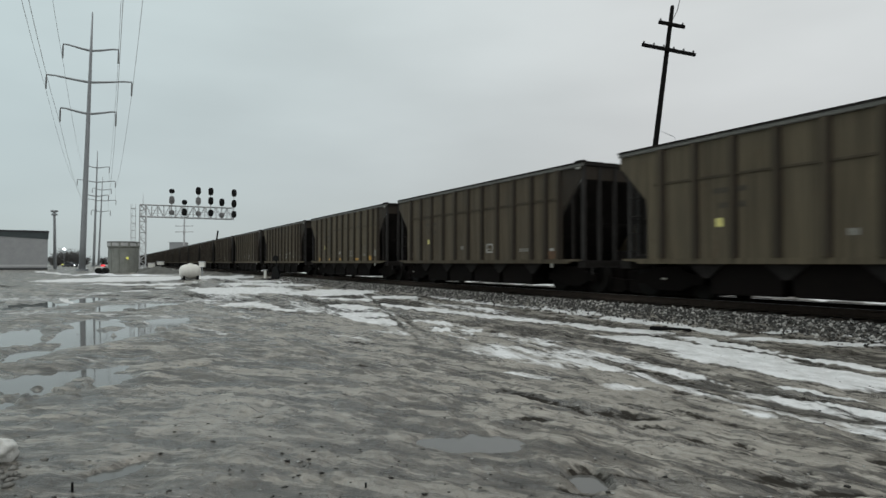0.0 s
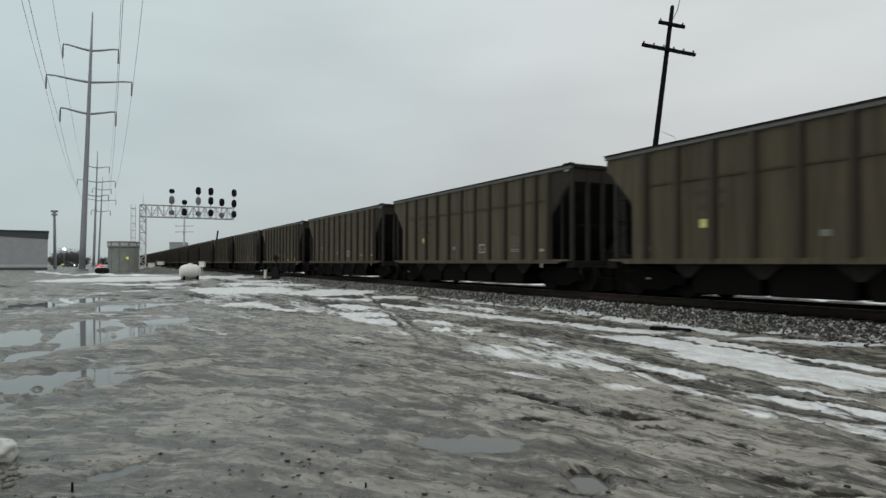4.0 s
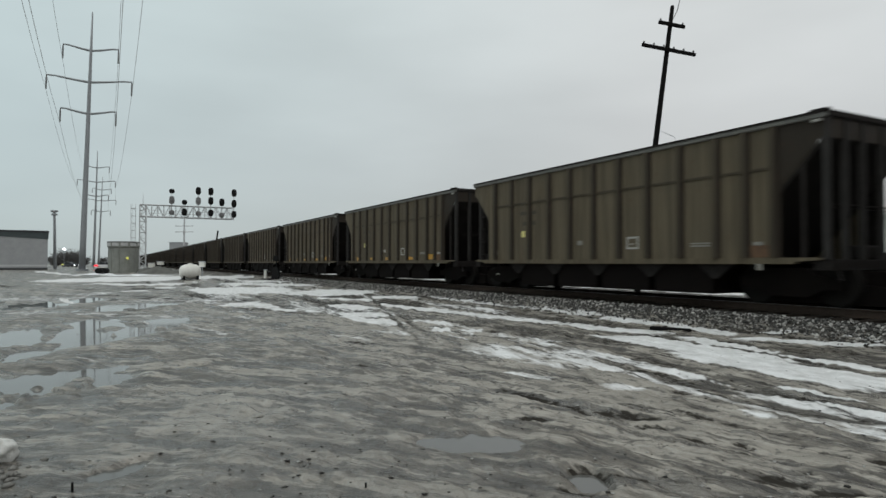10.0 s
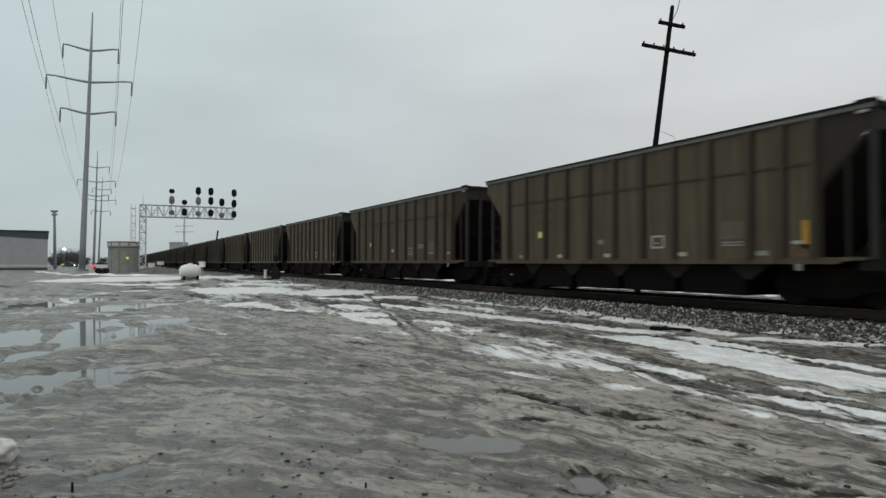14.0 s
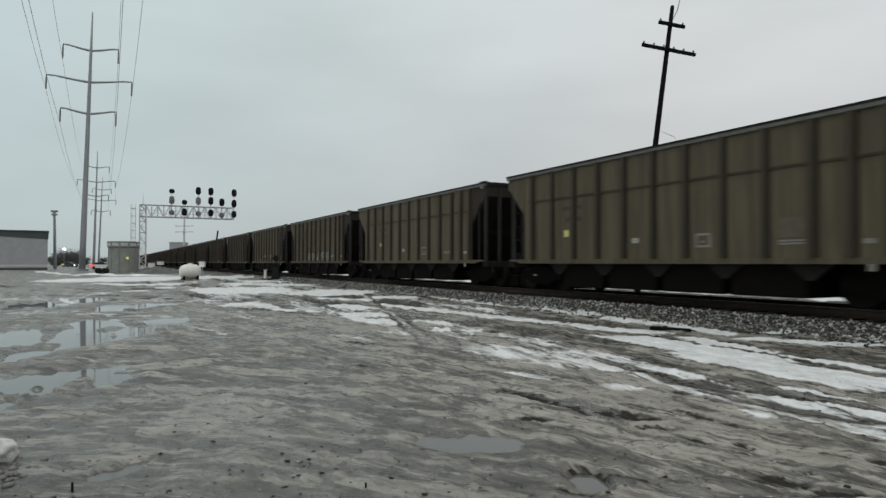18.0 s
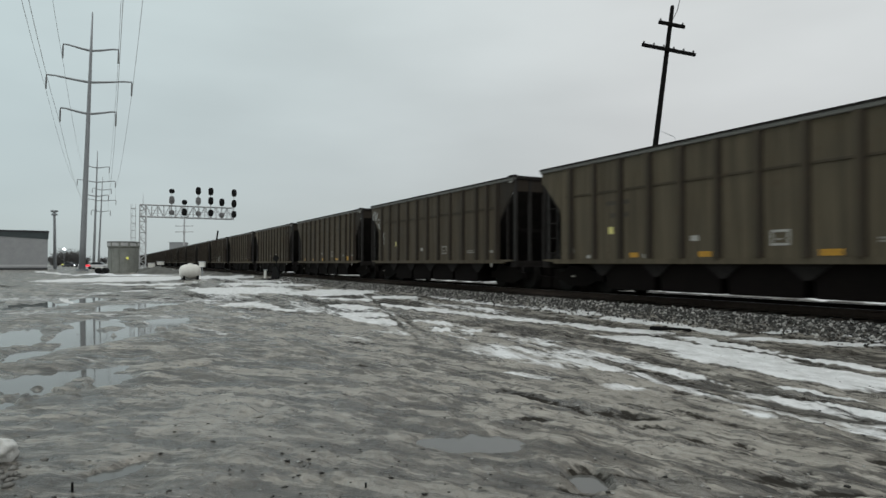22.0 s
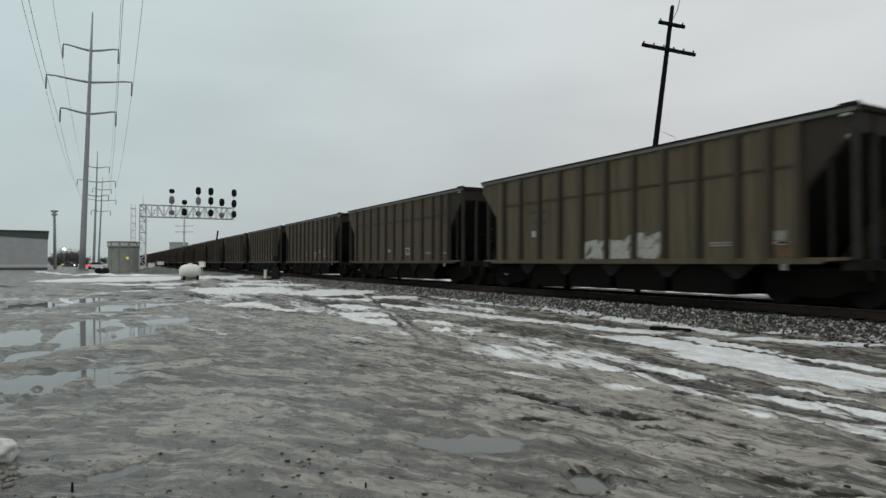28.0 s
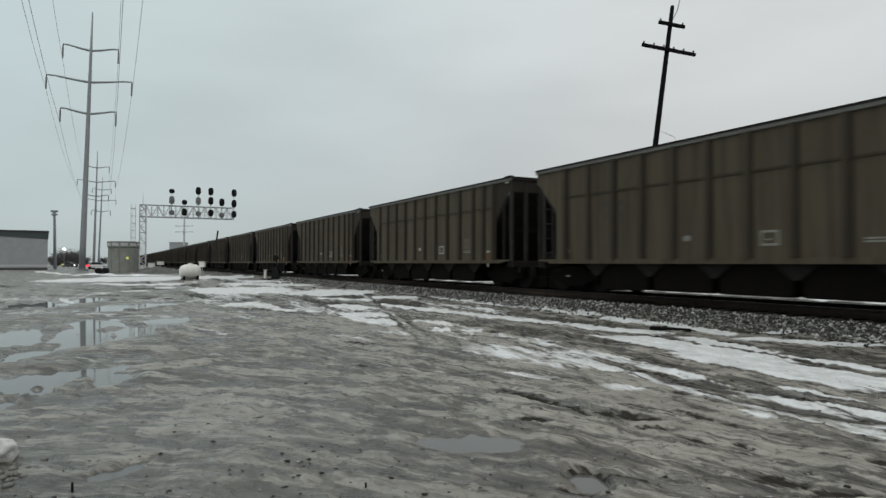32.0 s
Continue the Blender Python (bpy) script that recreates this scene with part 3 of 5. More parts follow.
    slush = 1.0 * slush + 0.45 * smooth(0.48, 0.62, ruts) + 0.7 * (fine - 0.5) + 0.6 * (crumb - 0.5)
    slush = slush + (1.5 - 0.8 * lane) * (flake - 0.5) + 1.6 * lane * (drag - 0.5) + 0.12 + 0.24 * lane * (1 - smooth(9, 10, y)) - 0.1 * near_left + 0.10 * smooth(5.5, 7, r) * (1 - smooth(15, 20, r))
    slush = slush * (1 - 0.7 * hollow) * (1 - scar)
    # thin streaks of snow left between the wheel tracks
    thin = smooth(0.555, 0.62, streaks(x, y, 0.14, 2.2, 21)) * smooth(3.8, 5.6, y) * (1 - smooth(10.9, 11.5, y))
    snow = np.maximum(snow, 0.52 * thin * (0.6 + 0.8 * lumps)) * (1 - 0.9 * scar)
    # remnants of snow and wet mud over the far yard
    away = smooth(13, 19, r) * (1 - smooth(55, 75, r)) * (1 - smooth(9.5, 10.5, y)) * (1 - hollow)
    snow = np.maximum(snow, 0.50 * away * smooth(0.56, 0.62, streaks(x, y, 0.16, 0.9, 51, 5)))
    mud = np.maximum(mud, 0.6 * away * smooth(0.56, 0.62, streaks(x, y, 0.18, 0.9, 57, 5)))
    # wet dirt showing at the foot of the ballast
    mud = np.maximum(mud, 0.75 * smooth(10.5, 11.0, y) * (1 - smooth(11.5, 11.7, y)) * smooth(0.47, 0.55, fbm(x * 0.9, y * 4.0, 67, 4)) * (1 - smooth(14, 20, r)))
    # a lane of snow beyond the track
    snow = np.maximum(snow, 0.95 * smooth(22.7, 23.2, y) * (1 - smooth(24.8, 25.4, y)) * smooth(0.28, 0.38, fbm(x * 0.2, y * 0.5, 23, 4)))
    stony = smooth(15.6, 16.2, y) * (1 - smooth(22.5, 23.0, y)) + 0.9 * smooth(25.0, 25.6, y) * (1 - smooth(60, 90, y))
    wet = np.maximum(hollow, 0.7 * near_left)
    slush = slush * (1 - stony)
    # the raised track bed
    bed = smooth(11.55, 12.40, y) * (1 - smooth(15.4, 16.2, y))
    z = z * near * (1 - bed) + bed * (RAIL_Z - 0.24)
    snow = snow * (1 - smooth(0.05, 0.3, bed))
    return z, snow, slush, wet, relief, np.clip(np.maximum(stony, bed), 0, 1), mud


def grid_mesh(name, X, Y, Z, material, attrs=()):
    rows, cols = X.shape
    co = np.stack((X, Y, Z), -1).reshape(-1, 3)
    i = np.arange(rows * cols).reshape(rows, cols)
    quads = np.stack((i[:-1, :-1], i[:-1, 1:], i[1:, 1:], i[1:, :-1]), -1).reshape(-1, 4)
    me = bpy.data.meshes.new(name)
    me.from_pydata(co.tolist(), [], quads.tolist())
    for key, values in attrs:
        me.attributes.new(key, "FLOAT", "POINT").data.foreach_set("value", np.ascontiguousarray(values.reshape(-1), dtype=np.float32))
    me.polygons.foreach_set("use_smooth", np.ones(len(quads), dtype=bool))
    me.materials.append(material)
    return new(name, me)


def build_ground():
    # rings round the near yard, close together at first and wider to the horizon
    rings = np.concatenate(([0.0, 1.0, 2.0, 2.8], 1561.0 / np.arange(500, 4, -2.0), [480, 700, 1000, 1500, 2200, 3200, 4500]))
    mid = math.pi - HEAD
    fine = np.linspace(-radians(39), radians(39), 700)
    coarse = np.linspace(radians(39), math.tau - radians(39), 110)[1:]
    ang = mid + np.concatenate((fine, coarse))
    R, A = np.meshgrid(rings, ang, indexing="ij")
    X, Y = R * np.cos(A), R * np.sin(A)
    Z, snow, slush, wet, relief, stony, mud = ground_fields(X, Y)
    ob = grid_mesh("ground", X, Y, Z, GROUND, (("snow", snow), ("slush", slush), ("wet", wet), ("stony", stony), ("relief", relief * 8 + 0.5), ("mud", mud)))
    tagged(ob, "wet grey gravel yard with slush, ruts and snow patches", "ground", kind="structure")


build_ground()


def build_puddle():
    bm = bmesh.new()
    vs = [bm.verts.new(p) for p in ((-40, -9, WATER_Z), (-2.2, -9, WATER_Z), (-2.2, 4.2, WATER_Z), (-40, 4.2, WATER_Z))]
    bm.faces.new(vs)
    tagged(part("water", bm, WATER), "still meltwater puddles lying in hollows of the yard", "puddle", kind="structure")


build_puddle()

# ---- track ----
X_FAR, X_NEAR = -760.0, 460.0


def build_track():
    track = thing("railway_track", "dark straight railway track on a ballast bed", "railway track", kind="structure")
    prof = [(-0.07, -0.17), (0.07, -0.17), (0.07, -0.155), (0.012, -0.135), (0.012, -0.045), (0.036, -0.03), (0.036, -0.004),
            (-0.036, -0.004), (-0.036, -0.03), (-0.012, -0.045), (-0.012, -0.135), (-0.07, -0.155)]
    for y in (-0.7525, 0.7525):
        bm = prism(bmesh.new(), [(p[0] + TRACK_Y + y, p[1] + RAIL_Z) for p in prof], X_FAR, X_NEAR, "x")
        rail = part("rail", bm, RAIL, track)
        bm = bmesh.new()
        box(bm, X_FAR, X_NEAR, TRACK_Y + y - 0.034, TRACK_Y + y + 0.034, RAIL_Z - 0.003, RAIL_Z)
        part("rail_head", bm, RAILTOP, rail, "worn bright rail head")
    bm = bmesh.new()
    rng = random.Random(4)
    for k in range(420):
        x = 24 - 0.53 * k
        w = rng.uniform(-0.04, 0.04)
        box(bm, x - 0.115, x + 0.115, TRACK_Y - 1.3 + w, TRACK_Y + 1.3 + w, RAIL_Z - 0.36, RAIL_Z - 0.172)
    tagged(part("ties", bm, TIE, track, "row of dark timber ties"), kind="stuff")


build_track()


def build_ballast():
    rng = np.random.default_rng(8)
    base = np.array([(1, 0, 0), (-1, 0, 0), (0, 1, 0), (0, -1, 0), (0, 0, 1), (0, 0, -1)], float)
    tri = np.array([(0, 2, 4), (2, 1, 4), (1, 3, 4), (3, 0, 4), (2, 0, 5), (1, 2, 5), (3, 1, 5), (0, 3, 5)])
    count = 38000
    x = 9 - 62 * rng.random(count) ** 1.35
    y = 11.30 + 1.55 * rng.beta(2.2, 1.5, count)
    far = rng.random(count) < 0.12
    y = np.where(far, rng.uniform(12.7, 15.7, count), y)
    loose = rng.random(count) < 0.05
    y = np.where(loose, 11.5 - 0.9 * rng.random(count) ** 1.6, y)
    z, *_ = ground_fields(x, y)
    size = rng.uniform(0.017, 0.041, count) * (1 + 0.5 * (rng.random(count) < 0.1))
    v = base[None] * (size[:, None, None] * rng.uniform(0.6, 1.3, (count, 6, 1)))
    a = rng.uniform(0, math.tau, count)
    c, s = np.cos(a)[:, None], np.sin(a)[:, None]
    tilt = rng.uniform(-0.6, 0.6, count)[:, None]
    vx, vy, vz = v[..., 0], v[..., 1], v[..., 2] + v[..., 0] * tilt
    co = np.stack((vx * c - vy * s + x[:, None], vx * s + vy * c + y[:, None], vz * 0.8 + z[:, None] + size[:, None] * 0.45), -1)
    faces = (tri[None] + 6 * np.arange(count)[:, None, None]).reshape(-1, 3)
    me = bpy.data.meshes.new("ballast")
    me.from_pydata(co.reshape(-1, 3).tolist(), [], faces.tolist())
    me.materials.append(STONE)
    tagged(new("ballast", me), "grey crushed stone ballast along the track", "ballast", kind="stuff")


build_ballast()

# ---- hopper cars ----
PITCH = 14.77               # coupler to coupler
HALF, SIDE = 6.61, 1.6      # half length of the body, half width
SILL, TOP = 0.92, 3.89      # above the rail
CUT = 0.95                  # how far the side sheet stops short of the end


def build_car(paint, dirty, tone):
    """An open hopper car along x, its origin on the rail at mid-length."""
    car = thing("hopper_car", f"{tone} open-top steel coal hopper car of a moving freight train", "hopper car", group="cars of the freight train")
    e, c = HALF, HALF - CUT
    zc = SILL + 1.42
    b = 5.56
    stations = [-5.18 + 1.032 * k for k in range(10)] + [4.86, 5.52]
    outline = [(-b, SILL + 0.10), (b, SILL + 0.10), (b, TOP - 0.14), (-b, TOP - 0.14)]
    sheet = part("side_sheet", prism(bmesh.new(), outline, -SIDE, -SIDE + 0.03), paint, car)
    # this corner is a darker brown than the side sheet
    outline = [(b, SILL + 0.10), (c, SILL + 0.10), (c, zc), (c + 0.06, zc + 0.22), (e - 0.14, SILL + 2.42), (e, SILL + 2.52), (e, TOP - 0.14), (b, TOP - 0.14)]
    corner = part("corner_sheet", prism(bmesh.new(), outline, -SIDE, -SIDE + 0.03), DARK_BROWN, car, "dark brown corner sheet")
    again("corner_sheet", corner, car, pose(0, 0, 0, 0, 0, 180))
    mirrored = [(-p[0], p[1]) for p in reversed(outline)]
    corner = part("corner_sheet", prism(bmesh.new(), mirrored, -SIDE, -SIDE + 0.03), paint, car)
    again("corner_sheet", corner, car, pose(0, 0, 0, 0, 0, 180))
    again("side_sheet", sheet, car, pose(0, 2 * SIDE - 0.03, 0))
    # posts and the lengthwise seam
    bm = bmesh.new()
    prism(bm, [(-0.065, -SIDE - 0.10), (0.065, -SIDE - 0.10), (0.115, -SIDE + 0.004), (-0.115, -SIDE + 0.004)], SILL + 0.10, TOP - 0.14, "z")
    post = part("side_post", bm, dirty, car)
    # flanks get a darker colour that carries the shade between posts
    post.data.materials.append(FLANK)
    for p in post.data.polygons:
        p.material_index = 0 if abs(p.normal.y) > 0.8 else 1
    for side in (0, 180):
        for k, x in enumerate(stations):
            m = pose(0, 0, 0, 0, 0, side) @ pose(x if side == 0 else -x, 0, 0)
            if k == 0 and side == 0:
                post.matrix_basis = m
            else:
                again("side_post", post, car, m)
    bm = bmesh.new()
    box(bm, -c + 0.25, c - 0.25, -SIDE - 0.03, -SIDE + 0.004, SILL + 1.955, SILL + 2.005)
    seam = part("side_seam", bm, dirty, car)
    again("side_seam", seam, car, pose(0, 0, 0, 0, 0, 180))
    # top chord and side sill
    bm = bmesh.new()
    box(bm, -e - 0.03, e + 0.03, -SIDE - 0.06, -SIDE + 0.06, TOP - 0.14, TOP)
    chord = part("top_chord", bevelled(bm, 0.015), RIM, car, "pale worn steel top rim")
    bm = bmesh.new()
    box(bm, -e - 0.035, e + 0.035, -SIDE - 0.075, -SIDE - 0.045, TOP - 0.045, TOP + 0.003)
    lip = part("rim_lip", bm, BLACK, chord, "black lip along the rim")
    other = again("top_chord", chord, car, pose(0, 0, 0, 0, 0, 180))
    again("rim_lip", lip, other, Matrix())
    bm = bmesh.new()
    prism(bm, [(-c - 0.35, SILL + 0.02), (-e + 0.1, SILL + 0.05), (-e + 0.1, SILL + 0.10), (e - 0.1, SILL + 0.10), (e - 0.1, SILL + 0.05), (c + 0.35, SILL + 0.02),
               (c + 0.3, SILL - 0.03), (-c - 0.3, SILL - 0.03)], -SIDE - 0.04, -SIDE + 0.08)
    sill = part("side_sill", bm, paint, car)
    again("side_sill", sill, car, pose(0, 0, 0, 0, 0, 180))
    # ends
    for s in (0, 180):
        m = pose(0, 0, 0, 0, 0, s)
        if s == 0:
            bm = bmesh.new()
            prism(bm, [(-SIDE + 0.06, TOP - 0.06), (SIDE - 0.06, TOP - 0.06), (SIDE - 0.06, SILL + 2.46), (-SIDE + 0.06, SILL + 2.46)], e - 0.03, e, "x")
            plate = part("end_plate", bm, DARK_BROWN, car)
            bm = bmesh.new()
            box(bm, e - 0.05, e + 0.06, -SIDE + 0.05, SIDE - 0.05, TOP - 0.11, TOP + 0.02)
            rim = part("end_chord", bevelled(bm, 0.012), BLACK, car, "black end rim")
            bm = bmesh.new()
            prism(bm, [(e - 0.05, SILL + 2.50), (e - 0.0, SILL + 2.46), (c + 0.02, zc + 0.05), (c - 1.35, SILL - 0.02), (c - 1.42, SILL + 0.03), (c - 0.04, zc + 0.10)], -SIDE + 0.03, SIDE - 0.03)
            slope = part("slope_sheet", bm, BLACK, car, "black slope sheet")
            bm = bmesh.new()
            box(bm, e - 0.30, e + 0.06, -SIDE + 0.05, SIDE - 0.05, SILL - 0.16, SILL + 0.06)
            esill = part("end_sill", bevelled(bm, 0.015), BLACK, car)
            bm = bmesh.new()
            box(bm, e - 0.40, e + 0.42, -0.42, 0.42, SILL - 0.62, SILL - 0.17)
            box(bm, e + 0.40, PITCH / 2 + 0.02, -0.10, 0.10, SILL - 0.26, SILL - 0.06)
            box(bm, e + 0.30, PITCH / 2 - 0.01, -0.26, 0.26, SILL - 0.50, SILL - 0.24)
            box(bm, e + 0.34, PITCH / 2 - 0.16, -0.20, 0.20, SILL - 0.76, SILL - 0.48)
            coupler = part("coupler", bevelled(bm, 0.02), UNDER, car)
            posts = []
            for y in (-SIDE + 0.05, -0.95, -0.35, 0.35, 0.95, SIDE - 0.05):
                bm = bmesh.new()
                w = 0.028 if y > 1 else 0.05
                box(bm, e - 0.07, e + 0.04, y - w, y + w, SILL + 0.06, TOP - 0.12)
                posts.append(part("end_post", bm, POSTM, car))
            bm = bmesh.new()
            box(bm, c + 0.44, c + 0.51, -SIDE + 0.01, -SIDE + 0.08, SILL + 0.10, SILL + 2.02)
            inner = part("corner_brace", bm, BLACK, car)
            # ladder beside the corner, rungs proud of the post
            bm = bmesh.new()
            for k in range(4):
                z = SILL + 0.30 + 0.46 * k
                tube(bm, (e - 0.42, SIDE - 0.02, z), (e - 0.06, SIDE - 0.02, z), 0.019, seg=6)
            box(bm, e - 0.44, e - 0.42, SIDE - 0.03, SIDE - 0.01, SILL + 0.10, SILL + 1.6)
            ladder = part("ladder", bm, BLACK, car)
            bm = bmesh.new()
            tube(bm, (e - 0.06, -1.3, SILL + 1.15), (e - 0.06, 1.3, SILL + 1.15), 0.016, seg=6)
            tube(bm, (e - 0.06, -1.3, SILL + 1.08), (e - 0.06, 1.3, SILL + 1.08), 0.012, seg=6)
            grab = part("grab_rail", bm, BLACK, car)
            bm = bmesh.new()
            tube(bm, (e + 0.04, -1.30, SILL - 0.12), (e + 0.06, -0.30, SILL - 0.14), 0.016, seg=6)
            tube(bm, (e + 0.04, -1.30, SILL - 0.12), (e + 0.12, -1.34, SILL - 0.36), 0.018, seg=6)
            lever = part("uncoupling_lever", bm, POSTM, car)
            bm = bmesh.new()
            tube(bm, (e + 0.10, -0.28, SILL - 0.20), (e + 0.30, -0.28, SILL - 0.46), 0.03, seg=8)
            tube(bm, (e + 0.30, -0.28, SILL - 0.46), (e + 0.60, -0.20, SILL - 0.52), 0.03, seg=8)
            # solid block added to close the bright gap below the coupler
            bm2 = bmesh.new()
            prism(bm2, [(e - 0.30, 0.12), (e - 0.12, 0.05), (PITCH / 2 - 0.20, 0.06), (PITCH / 2 - 0.06, 0.13), (PITCH / 2 - 0.12, 0.42), (e - 0.25, 0.50)], -0.62, 0.62)
            gear = part("brake_gear", bm2, UNDER, car, "solid shade-black brake gear block added under the coupler")
            hose = part("brake_hose", bm, UNDER, car)
            bm = bmesh.new()
            tube(bm, (e + 0.58, -0.20, SILL - 0.54), (e + 0.66, -0.20, SILL - 0.47), 0.045, seg=8)
            gland = part("hose_coupling", bm, FADED, car, "pale metal hose coupling")
            bm = bmesh.new()
            box(bm, e - 0.24, e - 0.06, -SIDE - 0.075, -SIDE - 0.02, TOP - 0.21, TOP - 0.155)
            grip = part("corner_grip", bevelled(bm, 0.01), STENCIL, car, "pale grip at the top corner")
            bm = bmesh.new()
            box(bm, e - 0.30, e + 0.08, -SIDE - 0.08, -SIDE + 0.09, TOP - 0.02, TOP + 0.045)
            cap = part("rim_cap", bevelled(bm, 0.02), BLACK, car, "black cap on the rim corner")
            bm = bmesh.new()
            box(bm, c + 0.30, c + 0.75, 0.15, 0.85, SILL + 0.06, SILL + 0.36)
            box(bm, c + 0.20, c + 0.85, 0.95, 1.25, SILL + 0.06, SILL + 0.22)
            brake = part("brake_cylinder", bevelled(bm, 0.04), BLACK, car, "black brake cylinder on the end platform")
            first = [brake, cap, plate, rim, slope, esill, coupler, *posts, inner, ladder, grab, lever, hose, gear, gland, grip]
        else:
            for o in first:
                inset = 0.28 if o in (posts[0], posts[-1], ladder) else 0.0
                if o is posts[0]:
                    again("end_post", posts[-1], car, pose(inset, 0, 0) @ m @ pose(0, 0.1 - 2 * SIDE, 0))
                else:
                    again(o.name.split(".")[0], o, car, pose(inset, 0, 0) @ m)
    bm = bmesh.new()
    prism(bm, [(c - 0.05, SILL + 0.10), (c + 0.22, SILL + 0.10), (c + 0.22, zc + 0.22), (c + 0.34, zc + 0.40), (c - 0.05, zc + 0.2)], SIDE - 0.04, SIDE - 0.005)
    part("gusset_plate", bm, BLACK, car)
    # hopper pockets and the skirts between them
    bm = bmesh.new()
    prism(bm, [(-0.93, SILL - 0.02), (0.93, SILL - 0.02), (0.86, 0.19), (-0.86, 0.19)], -1.42, 1.42)
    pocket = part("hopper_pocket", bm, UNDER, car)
    for k in range(-2, 2):
        m = pose(1.98 * k + 0.99, 0, 0)
        if k == -2:
            pocket.matrix_basis = m
        else:
            again("hopper_pocket", pocket, car, m)
    # skirts painted lighter than the pockets, as the plates that catch light
    bm = bmesh.new()
    prism(bm, [(-0.52, SILL - 0.03), (0.52, SILL - 0.03), (0.07, SILL - 0.37), (-0.07, SILL - 0.37)], -SIDE + 0.10, -SIDE + 0.13)
    skirt = part("hopper_skirt", bm, SKIRT, car, "hopper skirt plate, coloured lighter as the lit part")
    for s in (0, 180):
        for k in range(-2, 3):
            m = pose(1.98 * k, 0, 0, 0, 0, s) if s == 0 else pose(1.98 * k, 0, 0, 0, 0, 180)
            if s == 0 and k == -2:
                skirt.matrix_basis = m
            else:
                again("hopper_skirt", skirt, car, m)
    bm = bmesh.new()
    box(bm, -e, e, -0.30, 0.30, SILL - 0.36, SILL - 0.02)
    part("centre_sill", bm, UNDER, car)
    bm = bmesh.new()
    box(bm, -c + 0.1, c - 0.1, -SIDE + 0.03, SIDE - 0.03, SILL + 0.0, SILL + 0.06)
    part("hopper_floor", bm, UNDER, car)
    # trucks
    for s in (-1, 1):
        cx = s * (HALF - 1.15)
        if s == -1:
            bm = bmesh.new()
            box(bm, -0.22, 0.22, -1.05, 1.05, 0.42, 0.72)
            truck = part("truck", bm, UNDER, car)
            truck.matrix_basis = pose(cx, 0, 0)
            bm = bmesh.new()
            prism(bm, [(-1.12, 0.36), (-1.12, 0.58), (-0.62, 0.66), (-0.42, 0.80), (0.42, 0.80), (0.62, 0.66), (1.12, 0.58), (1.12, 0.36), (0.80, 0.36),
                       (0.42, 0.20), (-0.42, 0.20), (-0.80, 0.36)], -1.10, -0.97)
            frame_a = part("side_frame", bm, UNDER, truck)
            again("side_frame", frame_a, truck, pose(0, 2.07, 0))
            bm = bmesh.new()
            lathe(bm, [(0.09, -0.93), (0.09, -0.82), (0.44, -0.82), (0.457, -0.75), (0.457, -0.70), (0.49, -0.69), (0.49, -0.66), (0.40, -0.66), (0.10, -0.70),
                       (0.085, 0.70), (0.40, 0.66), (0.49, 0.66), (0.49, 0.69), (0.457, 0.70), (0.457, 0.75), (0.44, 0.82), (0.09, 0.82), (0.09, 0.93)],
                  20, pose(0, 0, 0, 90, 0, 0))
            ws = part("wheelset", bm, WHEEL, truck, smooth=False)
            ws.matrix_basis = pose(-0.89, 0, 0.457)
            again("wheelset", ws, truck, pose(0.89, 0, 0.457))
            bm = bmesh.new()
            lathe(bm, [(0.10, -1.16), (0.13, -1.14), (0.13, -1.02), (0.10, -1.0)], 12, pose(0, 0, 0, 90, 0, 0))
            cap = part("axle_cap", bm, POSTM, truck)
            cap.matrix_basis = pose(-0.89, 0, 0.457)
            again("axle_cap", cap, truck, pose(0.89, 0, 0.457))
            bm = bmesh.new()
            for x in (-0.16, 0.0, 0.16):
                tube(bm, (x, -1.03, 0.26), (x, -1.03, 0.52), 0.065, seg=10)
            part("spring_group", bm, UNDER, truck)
            # solid block added to keep the space between the wheels dark
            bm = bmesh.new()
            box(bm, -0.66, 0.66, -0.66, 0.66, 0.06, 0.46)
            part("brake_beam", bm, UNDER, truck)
            kids = list(truck.children)
        else:
            t2 = again("truck", truck, car, pose(cx, 0, 0))
            for o in kids:
                again(o.name.split(".")[0], o, t2, o.matrix_basis.copy())
    # small plates that every car carries
    bm = bmesh.new()
    box(bm, -0.07, 0.07, -SIDE - 0.055, -SIDE - 0.04, SILL - 0.16, SILL - 0.03)
    plate = part("sill_bracket", bm, FADED, car, "pale bracket plate under the sill")
    plate.matrix_basis = pose(5.2, 0, 0)
    bm = bmesh.new()
    bmesh.ops.create_icosphere(bm, subdivisions=2, radius=1.0, matrix=Matrix.Diagonal((0.085, 0.04, 0.03, 1)))
    valve = part("bearing_adapter", bm, FADED, car, "pale worn bearing cover", True)
    valve.matrix_basis = pose(-5.23, -SIDE + 0.12, SILL - 0.41)
    return car


# x along the side (from mid-length), z above the rail, width, height
def mark(name, mat, car, x, z, w, h, label=""):
    bm = bmesh.new()
    box(bm, x - w / 2, x + w / 2, -SIDE - 0.008, -SIDE - 0.002, z - h / 2, z + h / 2)
    return part(name, bm, mat, car, label)


def stencil_bars(car, x, z, w, h, rows, mat, label=""):
    """A block of unreadable stencilled lines."""
    bm = bmesh.new()
    for k in range(rows):
        zz = z + h * (0.5 - (k + 0.5) / rows)
        box(bm, x - w / 2, x + w / 2, -SIDE - 0.008, -SIDE - 0.002, zz - 0.3 * h / rows, zz + 0.3 * h / rows)
    return part("stencil", bm, mat, car, label)


